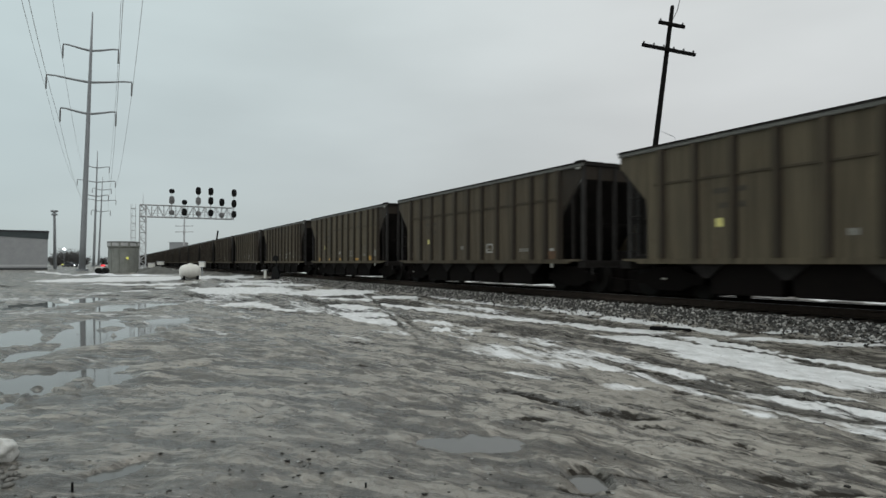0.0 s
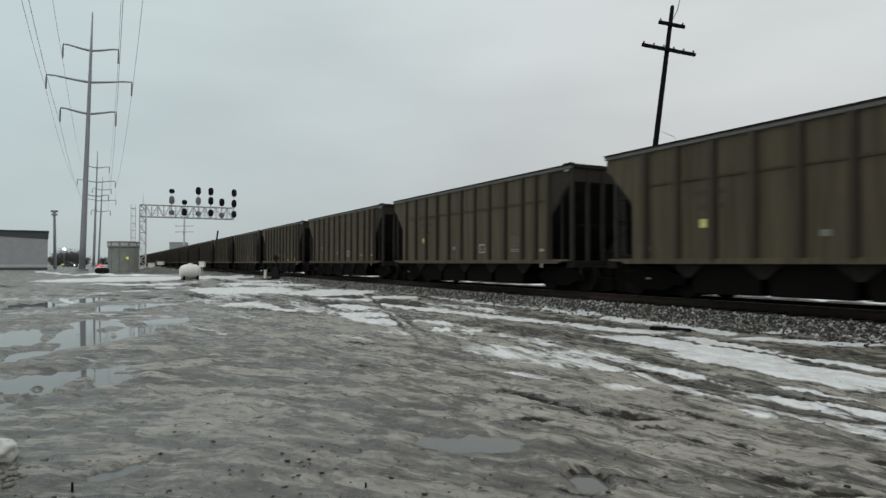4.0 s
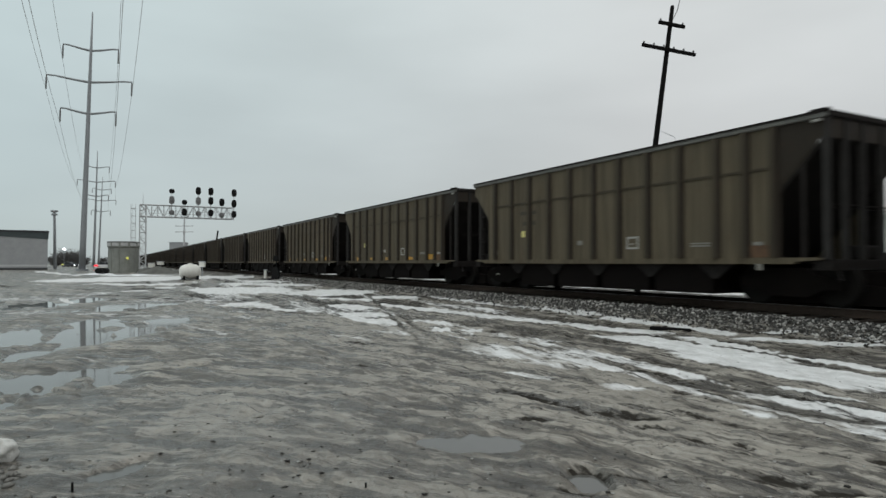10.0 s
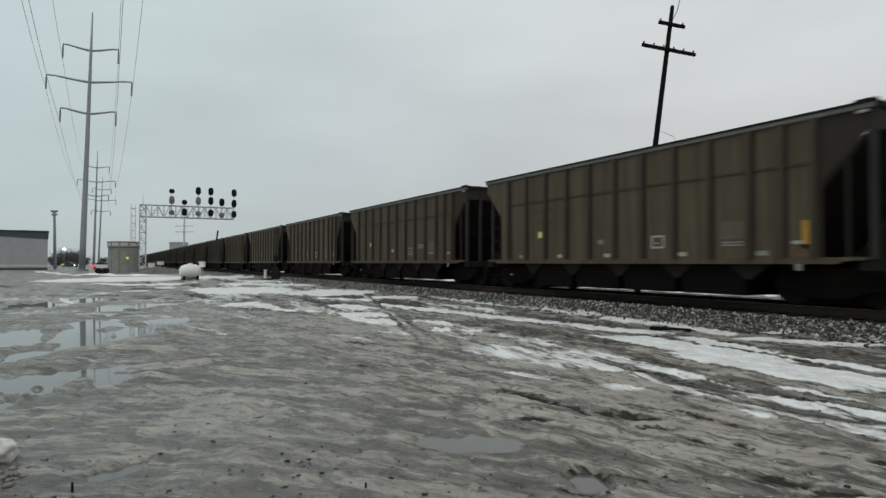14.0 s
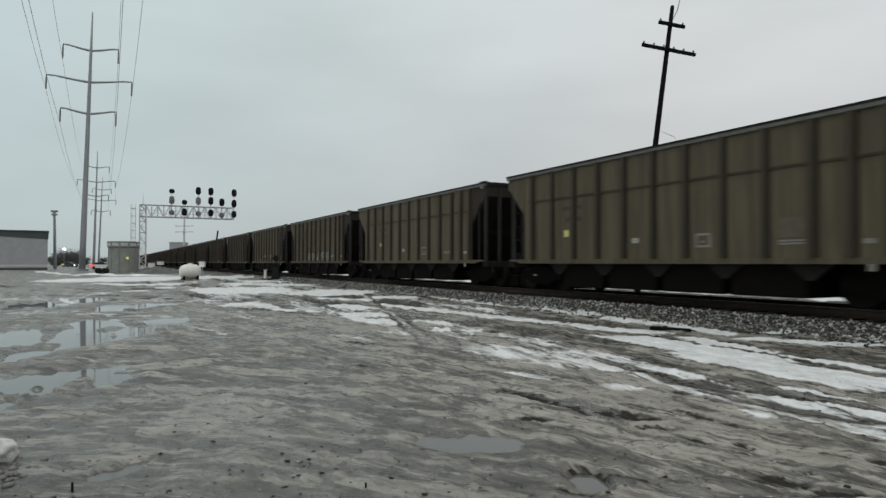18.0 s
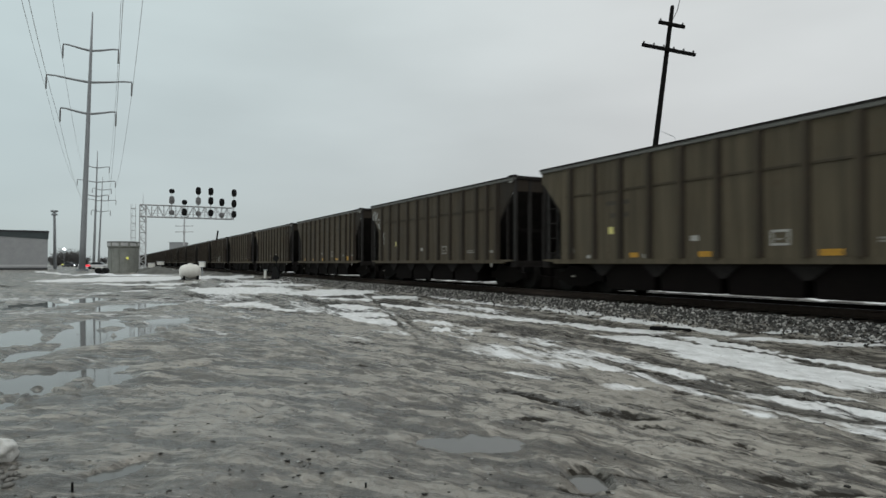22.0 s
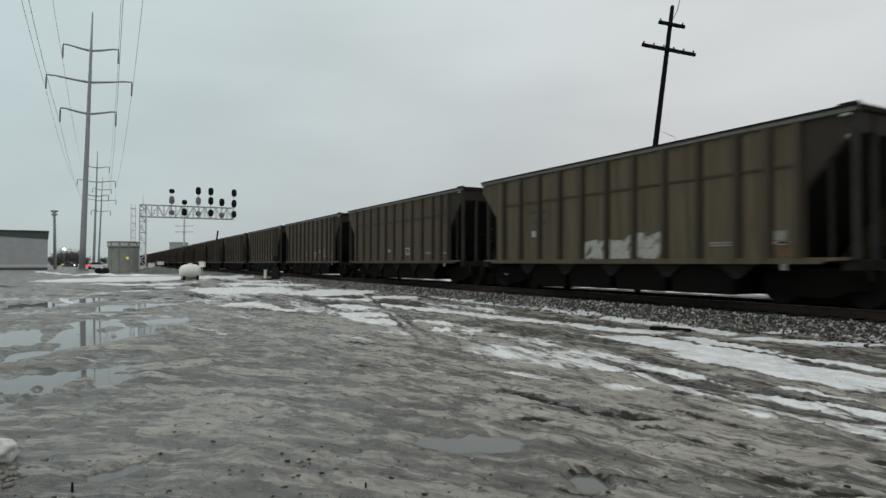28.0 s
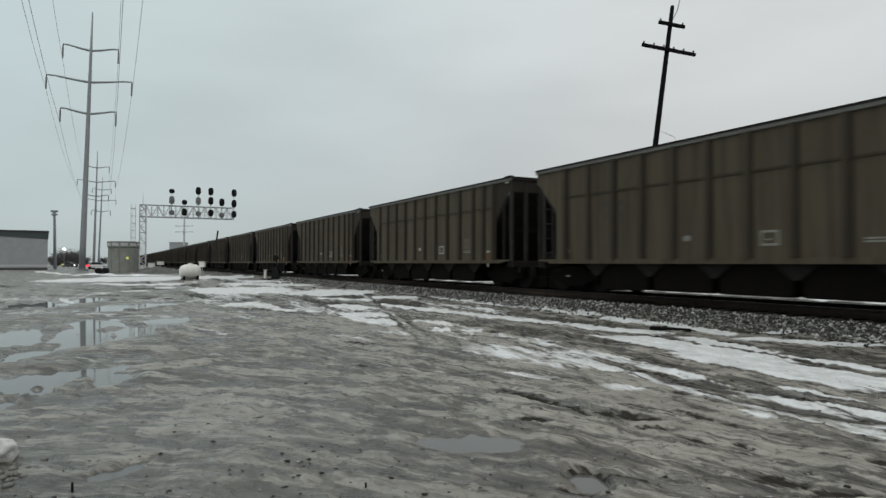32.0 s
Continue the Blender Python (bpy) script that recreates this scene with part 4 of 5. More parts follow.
def outline_box(car, x, z, w, h, mat):
    bm = bmesh.new()
    t = 0.05
    for a, b, c, d in ((x - w / 2, x + w / 2, z + h / 2 - t, z + h / 2), (x - w / 2, x + w / 2, z - h / 2, z - h / 2 + t),
                       (x - w / 2, x - w / 2 + t, z - h / 2 + t, z + h / 2 - t), (x + w / 2 - t, x + w / 2, z - h / 2 + t, z + h / 2 - t)):
        box(bm, a, b, -SIDE - 0.008, -SIDE - 0.002, c, d)
    box(bm, x - 0.07, x + 0.03, -SIDE - 0.008, -SIDE - 0.002, z - 0.05, z - 0.01)
    return part("data_panel", bm, mat, car, "white stencilled data panel")


def scrawl(car, x0, x1, z0, z1, seed, mat, label="white spray-painted scrawl", heavy=1.0):
    """Loose loops of spray paint that spell nothing, a part each."""
    rng = random.Random(seed)
    x = x0
    while x < x1 - 0.2:
        bm = bmesh.new()
        w = rng.uniform(0.28, 0.5)
        top = z0 + (z1 - z0) * rng.uniform(0.6, 1.0)
        turns = rng.uniform(5.5, 8.5)
        a0, kx, kz = rng.uniform(0, 6), rng.uniform(0.7, 1.3), rng.uniform(0.8, 1.6)
        t = heavy * rng.uniform(0.014, 0.026)
        left, right = [], []
        for k in range(25):
            a = a0 + turns * k / 24
            p = Vector((x + w / 2 + 0.5 * w * math.cos(a * kx), (z0 + top) / 2 + 0.5 * (top - z0) * math.sin(a * kz)))
            d = Vector((-0.5 * w * kx * math.sin(a * kx), 0.5 * (top - z0) * kz * math.cos(a * kz)))
            n = Vector((-d.y, d.x)).normalized() * t if d.length > 1e-6 else Vector((t, 0))
            y = -SIDE - 0.006 - 0.0001 * k
            left.append(bm.verts.new((p.x - n.x, y, p.y - n.y)))
            right.append(bm.verts.new((p.x + n.x, y, p.y + n.y)))
        for k in range(24):
            bm.faces.new((left[k], left[k + 1], right[k + 1], right[k]))
        part("graffiti", bm, mat, car, label)
        x += w * rng.uniform(0.9, 1.15)


def build_train():
    tones = ["weathered brown", "weathered olive-brown", "grimy umber"]
    bases = [build_car(PAINT[k], DIRTY[k], tones[k]) for k in range(3)]
    cars, used = [], set()
    rng = random.Random(12)
    for n in range(-1, 47):
        k = 2 if n >= 23 or n in (1, 19, 12, 18) else rng.choice((0, 1))
        if k in used:
            car = copy_thing(bases[k], Matrix())
        else:
            car = bases[k]
            used.add(k)
        cars.append((n, car))
    for n, car in cars:
        r = random.Random(100 + n)
        # the small plate high on the side, and the stencils that every car has
        yellow = n < 22
        if n < 23:
            mark("route_plate", PALEYEL if yellow else STENCIL, car, -3.45 + r.uniform(-0.05, 0.05), SILL + 0.92 + r.uniform(-0.05, 0.05), 0.20, 0.20)
        mark("reflector", STENCIL if r.random() < 0.7 else FADED, car, -0.6 + r.uniform(-0.1, 0.1), SILL + 0.58, 0.22, 0.13)
        outline_box(car, 1.49, SILL + 0.52, 0.42, 0.33, STENCIL if r.random() < 0.6 else FADED)
        stencil_bars(car, -3.2, SILL + 1.64, 0.90, 0.20, 1, GHOST, "faded dark lettering")
        stencil_bars(car, -3.15, SILL + 1.30, 0.70, 0.22, 1, GHOST, "faded dark lettering")
        stencil_bars(car, 3.66, SILL + 0.42, 0.55, 0.12, 2, FADED, "worn pale stencil lines")
        mark("reflector", FADED if r.random() < 0.5 else STENCIL, car, 5.15, SILL + 0.40, 0.22, 0.09)
        if r.random() < 0.6:
            mark("rust_patch", RUSTY, car, 5.2 + r.uniform(-0.1, 0.1), SILL + 0.24, 0.50, 0.26)
        if r.random() < 0.4:
            stencil_bars(car, -5.2, SILL + 0.35, 0.30, 0.16, 2, FADED)
        if r.random() < 0.45:
            mark("worn_patch", SCUFF, car, 3.66, SILL + 0.72, 0.60, 0.40)
        if n == 7:
            scrawl(car, 2.15, 2.95, SILL + 0.60, SILL + 0.92, n, FADED, heavy=1.3)
        if n in (3, 12, 24, 30):
            stencil_bars(car, 2.55, SILL + 0.72, 0.50, 0.20, 2, FADED)
        if n in (2, 6, 9, 10, 19, 28, 35):
            for x, w, h in ((-4.53, 0.28, 0.19), (-2.47, 0.34, 0.12), (-0.38, 0.42, 0.13), (2.37, 0.48, 0.12), (4.46, 0.50, 0.22)):
                mark("reflector", YELLOW, car, x, SILL + 0.20 + (0.05 if h > 0.2 else 0), w, h, "yellow reflector plate")
        mark("sill_step", STENCIL if r.random() < 0.5 else FADED, car, 6.05, SILL + 0.06, 0.34, 0.05, "pale step plate on the sill")
        if n in (2, 7, 13, 22):
            mark("placard", FADED, car, 5.10, SILL + 0.56, 0.26, 0.20, "pale placard")
            mark("placard_edge", STENCIL, car, 5.10, SILL + 0.41, 0.30, 0.05)
        if n in (11, 20):
            mark("paint_patch", YELLOW, car, 5.36, SILL + 0.56, 0.20, 0.58, "dull yellow paint patch")
        if n == 11:
            for x, w in ((-4.48, 0.18), (-2.43, 0.22), (-0.34, 0.24), (2.23, 0.34), (4.33, 0.40)):
                mark("reflector", FADED if x in (-4.48, 4.33) else STENCIL, car, x, SILL + 0.20, w, 0.10)
        if n == 21:
            mark("reflector", YELLOW, car, 4.46, SILL + 0.27, 0.5, 0.14, "yellow reflector plate")
            mark("reflector", YELLOW, car, -2.47, SILL + 0.20, 0.3, 0.12, "yellow reflector plate")
        if n == 17:
            mark("paint_patch", YELLOW, car, -5.28, SILL + 0.66, 0.12, 0.36, "dull yellow paint patch")
            for x, w in ((-2.62, 0.30), (-0.38, 0.36), (2.53, 0.46)):
                mark("reflector", YELLOW, car, x, SILL + 0.20, w, 0.13, "dull yellow reflector plate")
            for x in (-4.40, -2.22):
                mark("reflector", STENCIL, car, x, SILL + 0.17, 0.16, 0.09)
        if n == 16:
            scrawl(car, -1.9, 0.5, SILL + 0.18, SILL + 0.74, n, SPRAY, heavy=1.5)
            scrawl(car, 1.1, 3.5, SILL + 0.15, SILL + 0.72, n + 50, SPRAY, heavy=1.5)
        if n == 22:
            scrawl(car, -1.0, 1.75, SILL + 0.12, SILL + 0.80, n, STENCIL, heavy=3.2)
            scrawl(car, -1.0, 1.75, SILL + 0.14, SILL + 0.74, n + 7, STENCIL, heavy=2.6)
        if n == 18:
            scrawl(car, -6.45, -5.75, SILL + 2.20, SILL + 2.72, n, SPRAY, heavy=1.3)
            scrawl(car, -6.40, -5.80, SILL + 2.25, SILL + 2.66, n + 9, SPRAY, heavy=1.0)
            scrawl(car, -5.45, -5.20, SILL + 2.22, SILL + 2.66, n + 3, SPRAY, heavy=1.3)
            for x, z in ((-5.90, 1.95), (-5.72, 1.62), (-5.42, 1.42), (-5.30, 1.20), (-5.34, 0.92)):
                scrawl(car, x, x + 0.3, SILL + z, SILL + z + 0.42, n + int(10 * z), SPRAY, heavy=1.0)
    return cars


CARS = build_train()


def along(t):
    """How far the train has rolled; it gathers speed slowly."""
    unevenness = np.interp(t, [0, 2, 6, 10, 12, 14, 17, 19, 21, 23, 24, 28, 32], [0.06, 0.09, 0.14, 0.17, 0.20, 0.21, 0.19, 0.21, 0.17, 0.14, 0.0, -0.01, 0.02])
    return PITCH * (0.73547 * t + 0.0011856 * t * t - 0.0033) + float(unevenness)


def motions():
    # the distant car rolls a few metres along the road, then waits
    rows = []
    for t, px in ((0, 196), (3, 191), (6, 189), (9, 186), (12, 180), (18, 176), (21, 170), (24, 169), (32, 169)):
        x, y = stands((px + 6 - 784) / 1115, 130)
        rows.append((t, pose(x, y, 0, 0, 0, 68)))
    walk(CREEPER, rows)
    times = [0, 2, 6, 10, 12, 14, 17, 19, 21, 23, 24, 28, 32]
    for n, car in CARS:
        x = -12.83 + HALF - PITCH * n
        walk(car, [(t, pose(x + along(t), TRACK_Y, RAIL_Z)) for t in times])
        # the wheels turn while the car rolls past
        near = [k for k in range(0, 32 * FPS + 1) if -34 < x + along(k / FPS) < 4]
        if not near:
            continue
        turn = [(k / FPS, 180 / math.pi * (along(k / FPS) - along(near[0] / FPS)) / 0.457) for k in near]
        for truck in (o for o in car.children if o.name.startswith("truck")):
            for ws in (o for o in truck.children if o.name.startswith("wheelset")):
                at = ws.matrix_basis.translation.copy()
                rows = [(t, pose(at.x, at.y, at.z, 0, a % 360, 0)) for t, a in turn]
                if near[0] > 0:
                    rows.insert(0, (0.0, pose(*at)))
                if near[-1] < 32 * FPS:
                    rows.append((32.0, rows[-1][1]))
                walk(ws, rows)


def stands(x, depth):
    """A place on the plane: sideways tangent from the view axis, and depth along it."""
    c, s = math.cos(HEAD), math.sin(HEAD)
    return -depth * c + x * depth * s, depth * s + x * depth * c


# ---- power line ----
def build_pylon(height, m, label, spread=1.0):
    py = thing("transmission_pole", label, "power pole", m, group="poles of the power line")
    bm = bmesh.new()
    k = height / 42.0
    lathe(bm, [(0.52 * k, 0), (0.47 * k, 5 * k), (0.34 * k, 22 * k), (0.21 * k, 36 * k), (0.10 * k, 42.4 * k)], 12)
    part("shaft", bm, GALV, py, smooth=True)
    bm = bmesh.new()
    lathe(bm, [(0.95 * k, -0.2), (0.95 * k, 0.35)], 12)
    part("base_plate", bm, GALV, py)
    tips = []
    for z, reach in ((36.0, 4.1), (30.8, 6.3), (25.6, 4.1)):
        reach *= spread
        for s in (-1, 1):
            bm = bmesh.new()
            pts = [(0, z), (0.35 * reach, z + 0.22), (0.8 * reach, z + 0.62), (reach, z + 0.66)]
            for (a, za), (b, zb) in zip(pts, pts[1:]):
                tube(bm, (s * a * k, 0, za * k), (s * b * k, 0, zb * k), (0.20 - 0.08 * a / reach) * k, (0.20 - 0.08 * b / reach) * k, 8)
            arm = part("cross_arm", bm, GALV, py)
            bm = bmesh.new()
            top = (z + 0.60) * k
            lathe(bm, [(0.07 * k, top - 2.3 * k), (0.13 * k, top - 2.2 * k), (0.13 * k, top - 0.5 * k), (0.06 * k, top)], 8, pose(s * reach * k, 0, 0))
            part("insulator", bm, CERAMIC, arm)
            tips.append((s * reach * k, (z - 1.7) * k))
    return py, tips


def build_power_line():
    spots = [stands(-0.39, -13.0), stands((145 - 784) / 1115, 106), stands((165.5 - 784) / 1115, 225), stands((174 - 784) / 1115, 292)]
    heights = [43.6, 43.6, 41.2, 41.0]
    lines = []
    for i, ((x, y), h) in enumerate(zip(spots, heights)):
        lean = (0, 1.5, 1.2, 1.9)[i]
        m = Matrix.Translation((x, y, 0)) @ pose(0, 0, 0, 0, 0, 62.0 + 15) @ pose(0, 0, 0, 0, lean, 0)
        py, tips = build_pylon(h, m, "tall grey tapered steel power pole with three pairs of arms", 0.58 if i == 0 else 1.0)
        lines.append([m @ Vector((tx, 0, tz)) for tx, tz in tips])
    for a, b in zip(lines, lines[1:]):
        for p, q in zip(a, b):
            cu = bpy.data.curves.new("power_cable", "CURVE")
            cu.dimensions, cu.bevel_depth, cu.bevel_resolution = "3D", 0.027, 1
            sp = cu.splines.new("POLY")
            sp.points.add(24)
            sag = (q - p).length * 0.018
            for k in range(25):
                t = k / 24
                v = p.lerp(q, t) - Vector((0, 0, sag * 4 * t * (1 - t)))
                sp.points[k].co = (*v, 1)
            cu.materials.append(WIRE)
            tagged(new("power_cable", cu), "thin grey overhead cable between power poles", "cable", group="overhead cables")


build_power_line()


# ---- signal gantry ----
def build_gantry():
    x0, y0 = stands((252 - 784) / 1115, 100)
    g = thing("signal_gantry", "pale grey lattice cantilever gantry carrying railway signals", "signal gantry", pose(x0, y0, 0))
    zb, zt, length = 8.7, 10.6, 13.7

    def lattice(name, a, b, n, up, across, r, parent):
        """Four chords with zigzag bracing from a to b."""
        a, b = Vector(a), Vector(b)
        up, across = Vector(up), Vector(across)
        for i, (s, t) in enumerate(((-0.5, -0.5), (-0.5, 0.5), (0.5, -0.5), (0.5, 0.5))):
            off = up * s + across * t
            part("chord", tube(bmesh.new(), a + off, b + off, r * 1.5, seg=6), GALVL, parent)
        for k in range(n):
            p, q = a.lerp(b, k / n), a.lerp(b, (k + 1) / n)
            flip = 0.5 if k % 2 else -0.5
            for t in (-0.5, 0.5):
                part("brace", tube(bmesh.new(), p + up * flip + across * t, q - up * flip + across * t, r * 0.8, seg=5), GALVL, parent)
                part("strut", tube(bmesh.new(), q + up * 0.5 + across * t, q - up * 0.5 + across * t, r * 0.7, seg=5), GALVL, parent)
                part("brace", tube(bmesh.new(), p + up * t + across * flip, q + up * t - across * flip, r * 0.8, seg=5), GALVL, parent)
    lattice("mast", (0, 0, 0), (0, 0, zt), 12, (0, 0.9, 0), (1.1, 0, 0), 0.06, g)
    lattice("beam", (0, -0.5, (zb + zt) / 2), (0, length, (zb + zt) / 2), 16, (0, 0, zt - zb), (1.1, 0, 0), 0.055, g)
    bm = bmesh.new()
    box(bm, -0.5, 0.5, 0.6, length, zb + 0.05, zb + 0.12)
    part("walkway", bm, GALVL, g)
    for z in (1.0, 0.55):
        part("handrail", tube(bmesh.new(), (0.56, 0.6, zb + z), (0.56, length, zb + z), 0.03, seg=5), GALVL, g)
    bm = bmesh.new()
    tube(bm, (0, 0, zt), (0, 0, zt + 1.8), 0.05, 0.02)
    part("finial", bm, GALVL, g)
    # ladder with its cage beside the mast
    bm = bmesh.new()
    for y in (-1.55, -1.05):
        tube(bm, (0, y, 0.2), (0, y, zt + 0.1), 0.03, seg=5)
    for k in range(30):
        tube(bm, (0, -1.55, 0.5 + 0.33 * k), (0, -1.05, 0.5 + 0.33 * k), 0.016, seg=4)
    ladder = part("ladder", bm, GALVL, g)
    bm = bmesh.new()
    for k in range(7):
        z = 3 + 1.15 * k
        box(bm, -0.35, 0.35, -1.75, -1.0, z, z + 0.05)
    for x in (-0.35, 0.35):
        box(bm, x - 0.02, x + 0.02, -1.75, -1.71, 2.8, zt)
    part("ladder_cage", bm, GALVL, ladder)
    bm = bmesh.new()
    tube(bm, (0, 0, -0.3), (0, 0, 0.4), 0.95, seg=12)
    part("footing", bm, CONC, g)
    # signal heads: place along the beam, height of the middle, discs as height and material
    heads = [(4.15, ((13.1, BLACKS, 0.40), (11.65, GREYS, 0.80), (9.65, GREYS, 0.42))),
             (6.05, ((11.4, BLACKS, 0.42), (9.8, BLACKS, 0.66))),
             (8.15, ((13.35, BLACKS, 0.78), (11.7, GREYS, 0.84), (9.65, GREYS, 0.42))),
             (10.1, ((13.35, BLACKS, 0.78), (11.8, BLACKS, 0.84), (9.8, BLACKS, 0.62))),
             (11.85, ((11.65, BLACKS, 0.72), (9.5, GREYS, 0.42))),
             (13.8, ((13.3, BLACKS, 0.78), (11.5, BLACKS, 0.70), (9.7, BLACKS, 0.62)))]
    for y, discs in heads:
        bm = bmesh.new()
        tube(bm, (0.62, y, 8.5), (0.62, y, discs[0][0] - 0.2), 0.05, seg=6)
        mast = part("signal_mast", bm, GALVL, g)
        for z, mat, r in discs:
            z -= 0.2
            bm = bmesh.new()
            half, tall = 0.41, min(r, 0.70) * 0.92
            rim = [(math.cos(k * math.tau / 24), math.sin(k * math.tau / 24)) for k in range(24)]
            rim = [(y + half * math.copysign(abs(p) ** 0.72, p), z + tall * math.copysign(abs(q) ** 0.72, q)) for p, q in rim]
            prism(bm, rim, 0.70, 0.80, "x")
            disc = part("signal_target", bm, mat, mast, smooth=False)
            bm = bmesh.new()
            lathe(bm, [(0.13, 0.0), (0.16, 0.02), (0.16, 0.30), (0.13, 0.30)], 10, pose(0.79, y, z, 0, 90, 0))
            part("lens_hood", bm, mat, disc)
    return g


build_gantry()


# ---- yard things in the distance ----
def build_silo():
    x, y = stands((218.5 - 784) / 1115, 88)
    t = thing("water_tank", "squat round grey concrete tank with a railed top", "tank", pose(x, y, 0))
    bm = bmesh.new()
    lathe(bm, [(1.88, -0.2), (1.88, 3.45), (2.02, 3.55), (2.02, 4.20), (1.95, 4.27)], 28)
    part("wall", bm, CONC, t, smooth=False)
    bm = bmesh.new()
    lathe(bm, [(2.03, 4.16), (2.07, 4.18), (2.07, 4.30), (2.03, 4.32)], 28)
    part("rim_band", bm, GREYS, t, "dark rim round the top")
    for k in range(11):
        bm = bmesh.new()
        box(bm, -0.44, 0.44, 1.99, 2.05, 3.70, 4.12, pose(0, 0, 0, 0, 0, k * 360 / 11 + 9))
        part("rim_panel", bm, CONCL, t, "paler panel of the rim")
    for k in range(10):
        a = k * math.tau / 10
        bm = bmesh.new()
        box(bm, -0.06, 0.06, 1.86, 1.94, 0, 3.5, pose(0, 0, 0, 0, 0, math.degrees(a)))
        part("stave", bm, CONC, t)
    a = math.atan2(-y, -x)
    bm = bmesh.new()
    lathe(bm, [(0.14, 0), (0.19, 0.03), (0.19, 0.10), (0.10, 0.16)], 14, Matrix.Translation((1.88 * math.cos(a + 0.25), 1.92 * math.sin(a + 0.25), 2.0)) @ Vector((math.cos(a), math.sin(a), 0)).to_track_quat("Z", "Y").to_matrix().to_4x4())
    part("lamp", bm, YELL, t, "round yellow warning lamp, lit")


build_silo()


def build_white_tank():
    x, y = stands((336.5 - 784) / 1115, 50)
    t = thing("storage_tank", "white ribbed plastic tank in snow, on a dark stand that paints its shadow", "storage tank", pose(x, y, -0.06, 0, 0, 92))
    bm = bmesh.new()
    prof = [(0.12, -0.90), (0.34, -0.86), (0.50, -0.74), (0.60, -0.54), (0.645, -0.34), (0.635, -0.31), (0.655, -0.28), (0.67, 0.0), (0.66, 0.03), (0.67, 0.06),
            (0.655, 0.28), (0.635, 0.31), (0.645, 0.34), (0.60, 0.54), (0.50, 0.74), (0.34, 0.86), (0.12, 0.90)]
    lathe(bm, prof, 24, pose(0, 0, 0.74, 90, 0, 90) @ Matrix.Diagonal((0.90, 0.90, 0.90, 1)))
    part("shell", bm, TANKW, t, smooth=True)
    bm = bmesh.new()
    lathe(bm, [(0.18, 0), (0.18, 0.07), (0.10, 0.09)], 12, pose(0, 0, 1.32))
    part("filler_cap", bm, TANKW, t)
    # black slab added in place of the shadow under the tank
    bm = bmesh.new()
    box(bm, -0.78, 0.78, -0.46, 0.46, -0.03, 0.12)
    part("skid", bevelled(bm, 0.03), BLACKS, t)
    for s in (-0.5, 0.5):
        bm = bmesh.new()
        prism(bm, [(-0.55, -0.05), (0.55, -0.05), (0.50, 0.42), (0.25, 0.24), (-0.25, 0.24), (-0.50, 0.42)], s - 0.08, s + 0.08, "x")
        part("cradle", bm, BLACKS, t)


build_white_tank()


def build_warehouse():
    x, y = stands((84 - 784) / 1115, 122)
    w = thing("warehouse", "long pale grey panelled warehouse with a dark roof edge", "warehouse", pose(x, y, 0, 0, 0, 94.5))
    long, deep, tall = 46.0, 22.0, 7.55
    bm = bmesh.new()
    box(bm, -long, 0, 0, deep, 0.35, tall - 0.35)
    part("wall", bm, CLAD, w)
    bm = bmesh.new()
    prism(bm, [(-long - 0.1, tall - 0.50), (-20.0, tall - 0.52), (0.1, tall - 1.62), (0.1, tall - 0.30), (-long - 0.1, tall - 0.30)], -0.14, -0.02)
    part("fascia", bm, FASCIA, w, "dark slate roof fascia, deepest at the corner")
    bm = bmesh.new()
    box(bm, -long - 0.2, 0.2, -0.25, deep, tall - 0.35, tall)
    part("roof", bm, ROOFD, w)
    bm = bmesh.new()
    box(bm, -long, -0.0, -0.06, deep, -0.2, 0.35)
    part("plinth", bm, ROOFD, w)
    for k in range(16):
        bm = bmesh.new()
        box(bm, -2.9 * k - 2.86, -2.9 * k - 0.04, -0.06, -0.01, 1.0, tall - 0.40)
        part("wall_panel", bm, CLAD, w)
    bm = bmesh.new()
    box(bm, -long, 0.02, -0.09, -0.02, 0.62, 1.0)
    part("rub_rail", bm, GALVL, w)


build_warehouse()


def build_floodlight():
    x, y = stands((97.5 - 784) / 1115, 135)
    p = thing("light_mast", "grey floodlight mast with a square head", "light mast", pose(x, y, 0, 0, 1.4, -60))
    bm = bmesh.new()
    tube(bm, (0, 0, -0.3), (0, 0, 12.4), 0.33, 0.24, 10)
    part("shaft", bm, GALV, p)
    bm = bmesh.new()
    box(bm, -0.62, 0.62, -0.4, 0.4, 12.2, 12.6)
    box(bm, -0.50, 0.50, -0.35, 0.35, 11.5, 11.9)
    part("lamp_head", bevelled(bm, 0.05), GALV, p)


build_floodlight()


def build_yard_lamp():
    x, y = stands((113 - 784) / 1115, 170)
    p = thing("yard_lamp", "lit white yard lamp on a thin post", "lamp", pose(x, y, 0))
    part("post", tube(bmesh.new(), (0, 0, -0.2), (0, 0, 4.8), 0.09, 0.06, 8), GALV, p)
    bm = bmesh.new()
    lathe(bm, [(0.08, 4.7), (0.28, 4.8), (0.37, 5.02), (0.28, 5.24), (0.08, 5.32)], 12)
    part("globe", bm, WHITEL, p, "bright lit lamp globe", True)


build_yard_lamp()


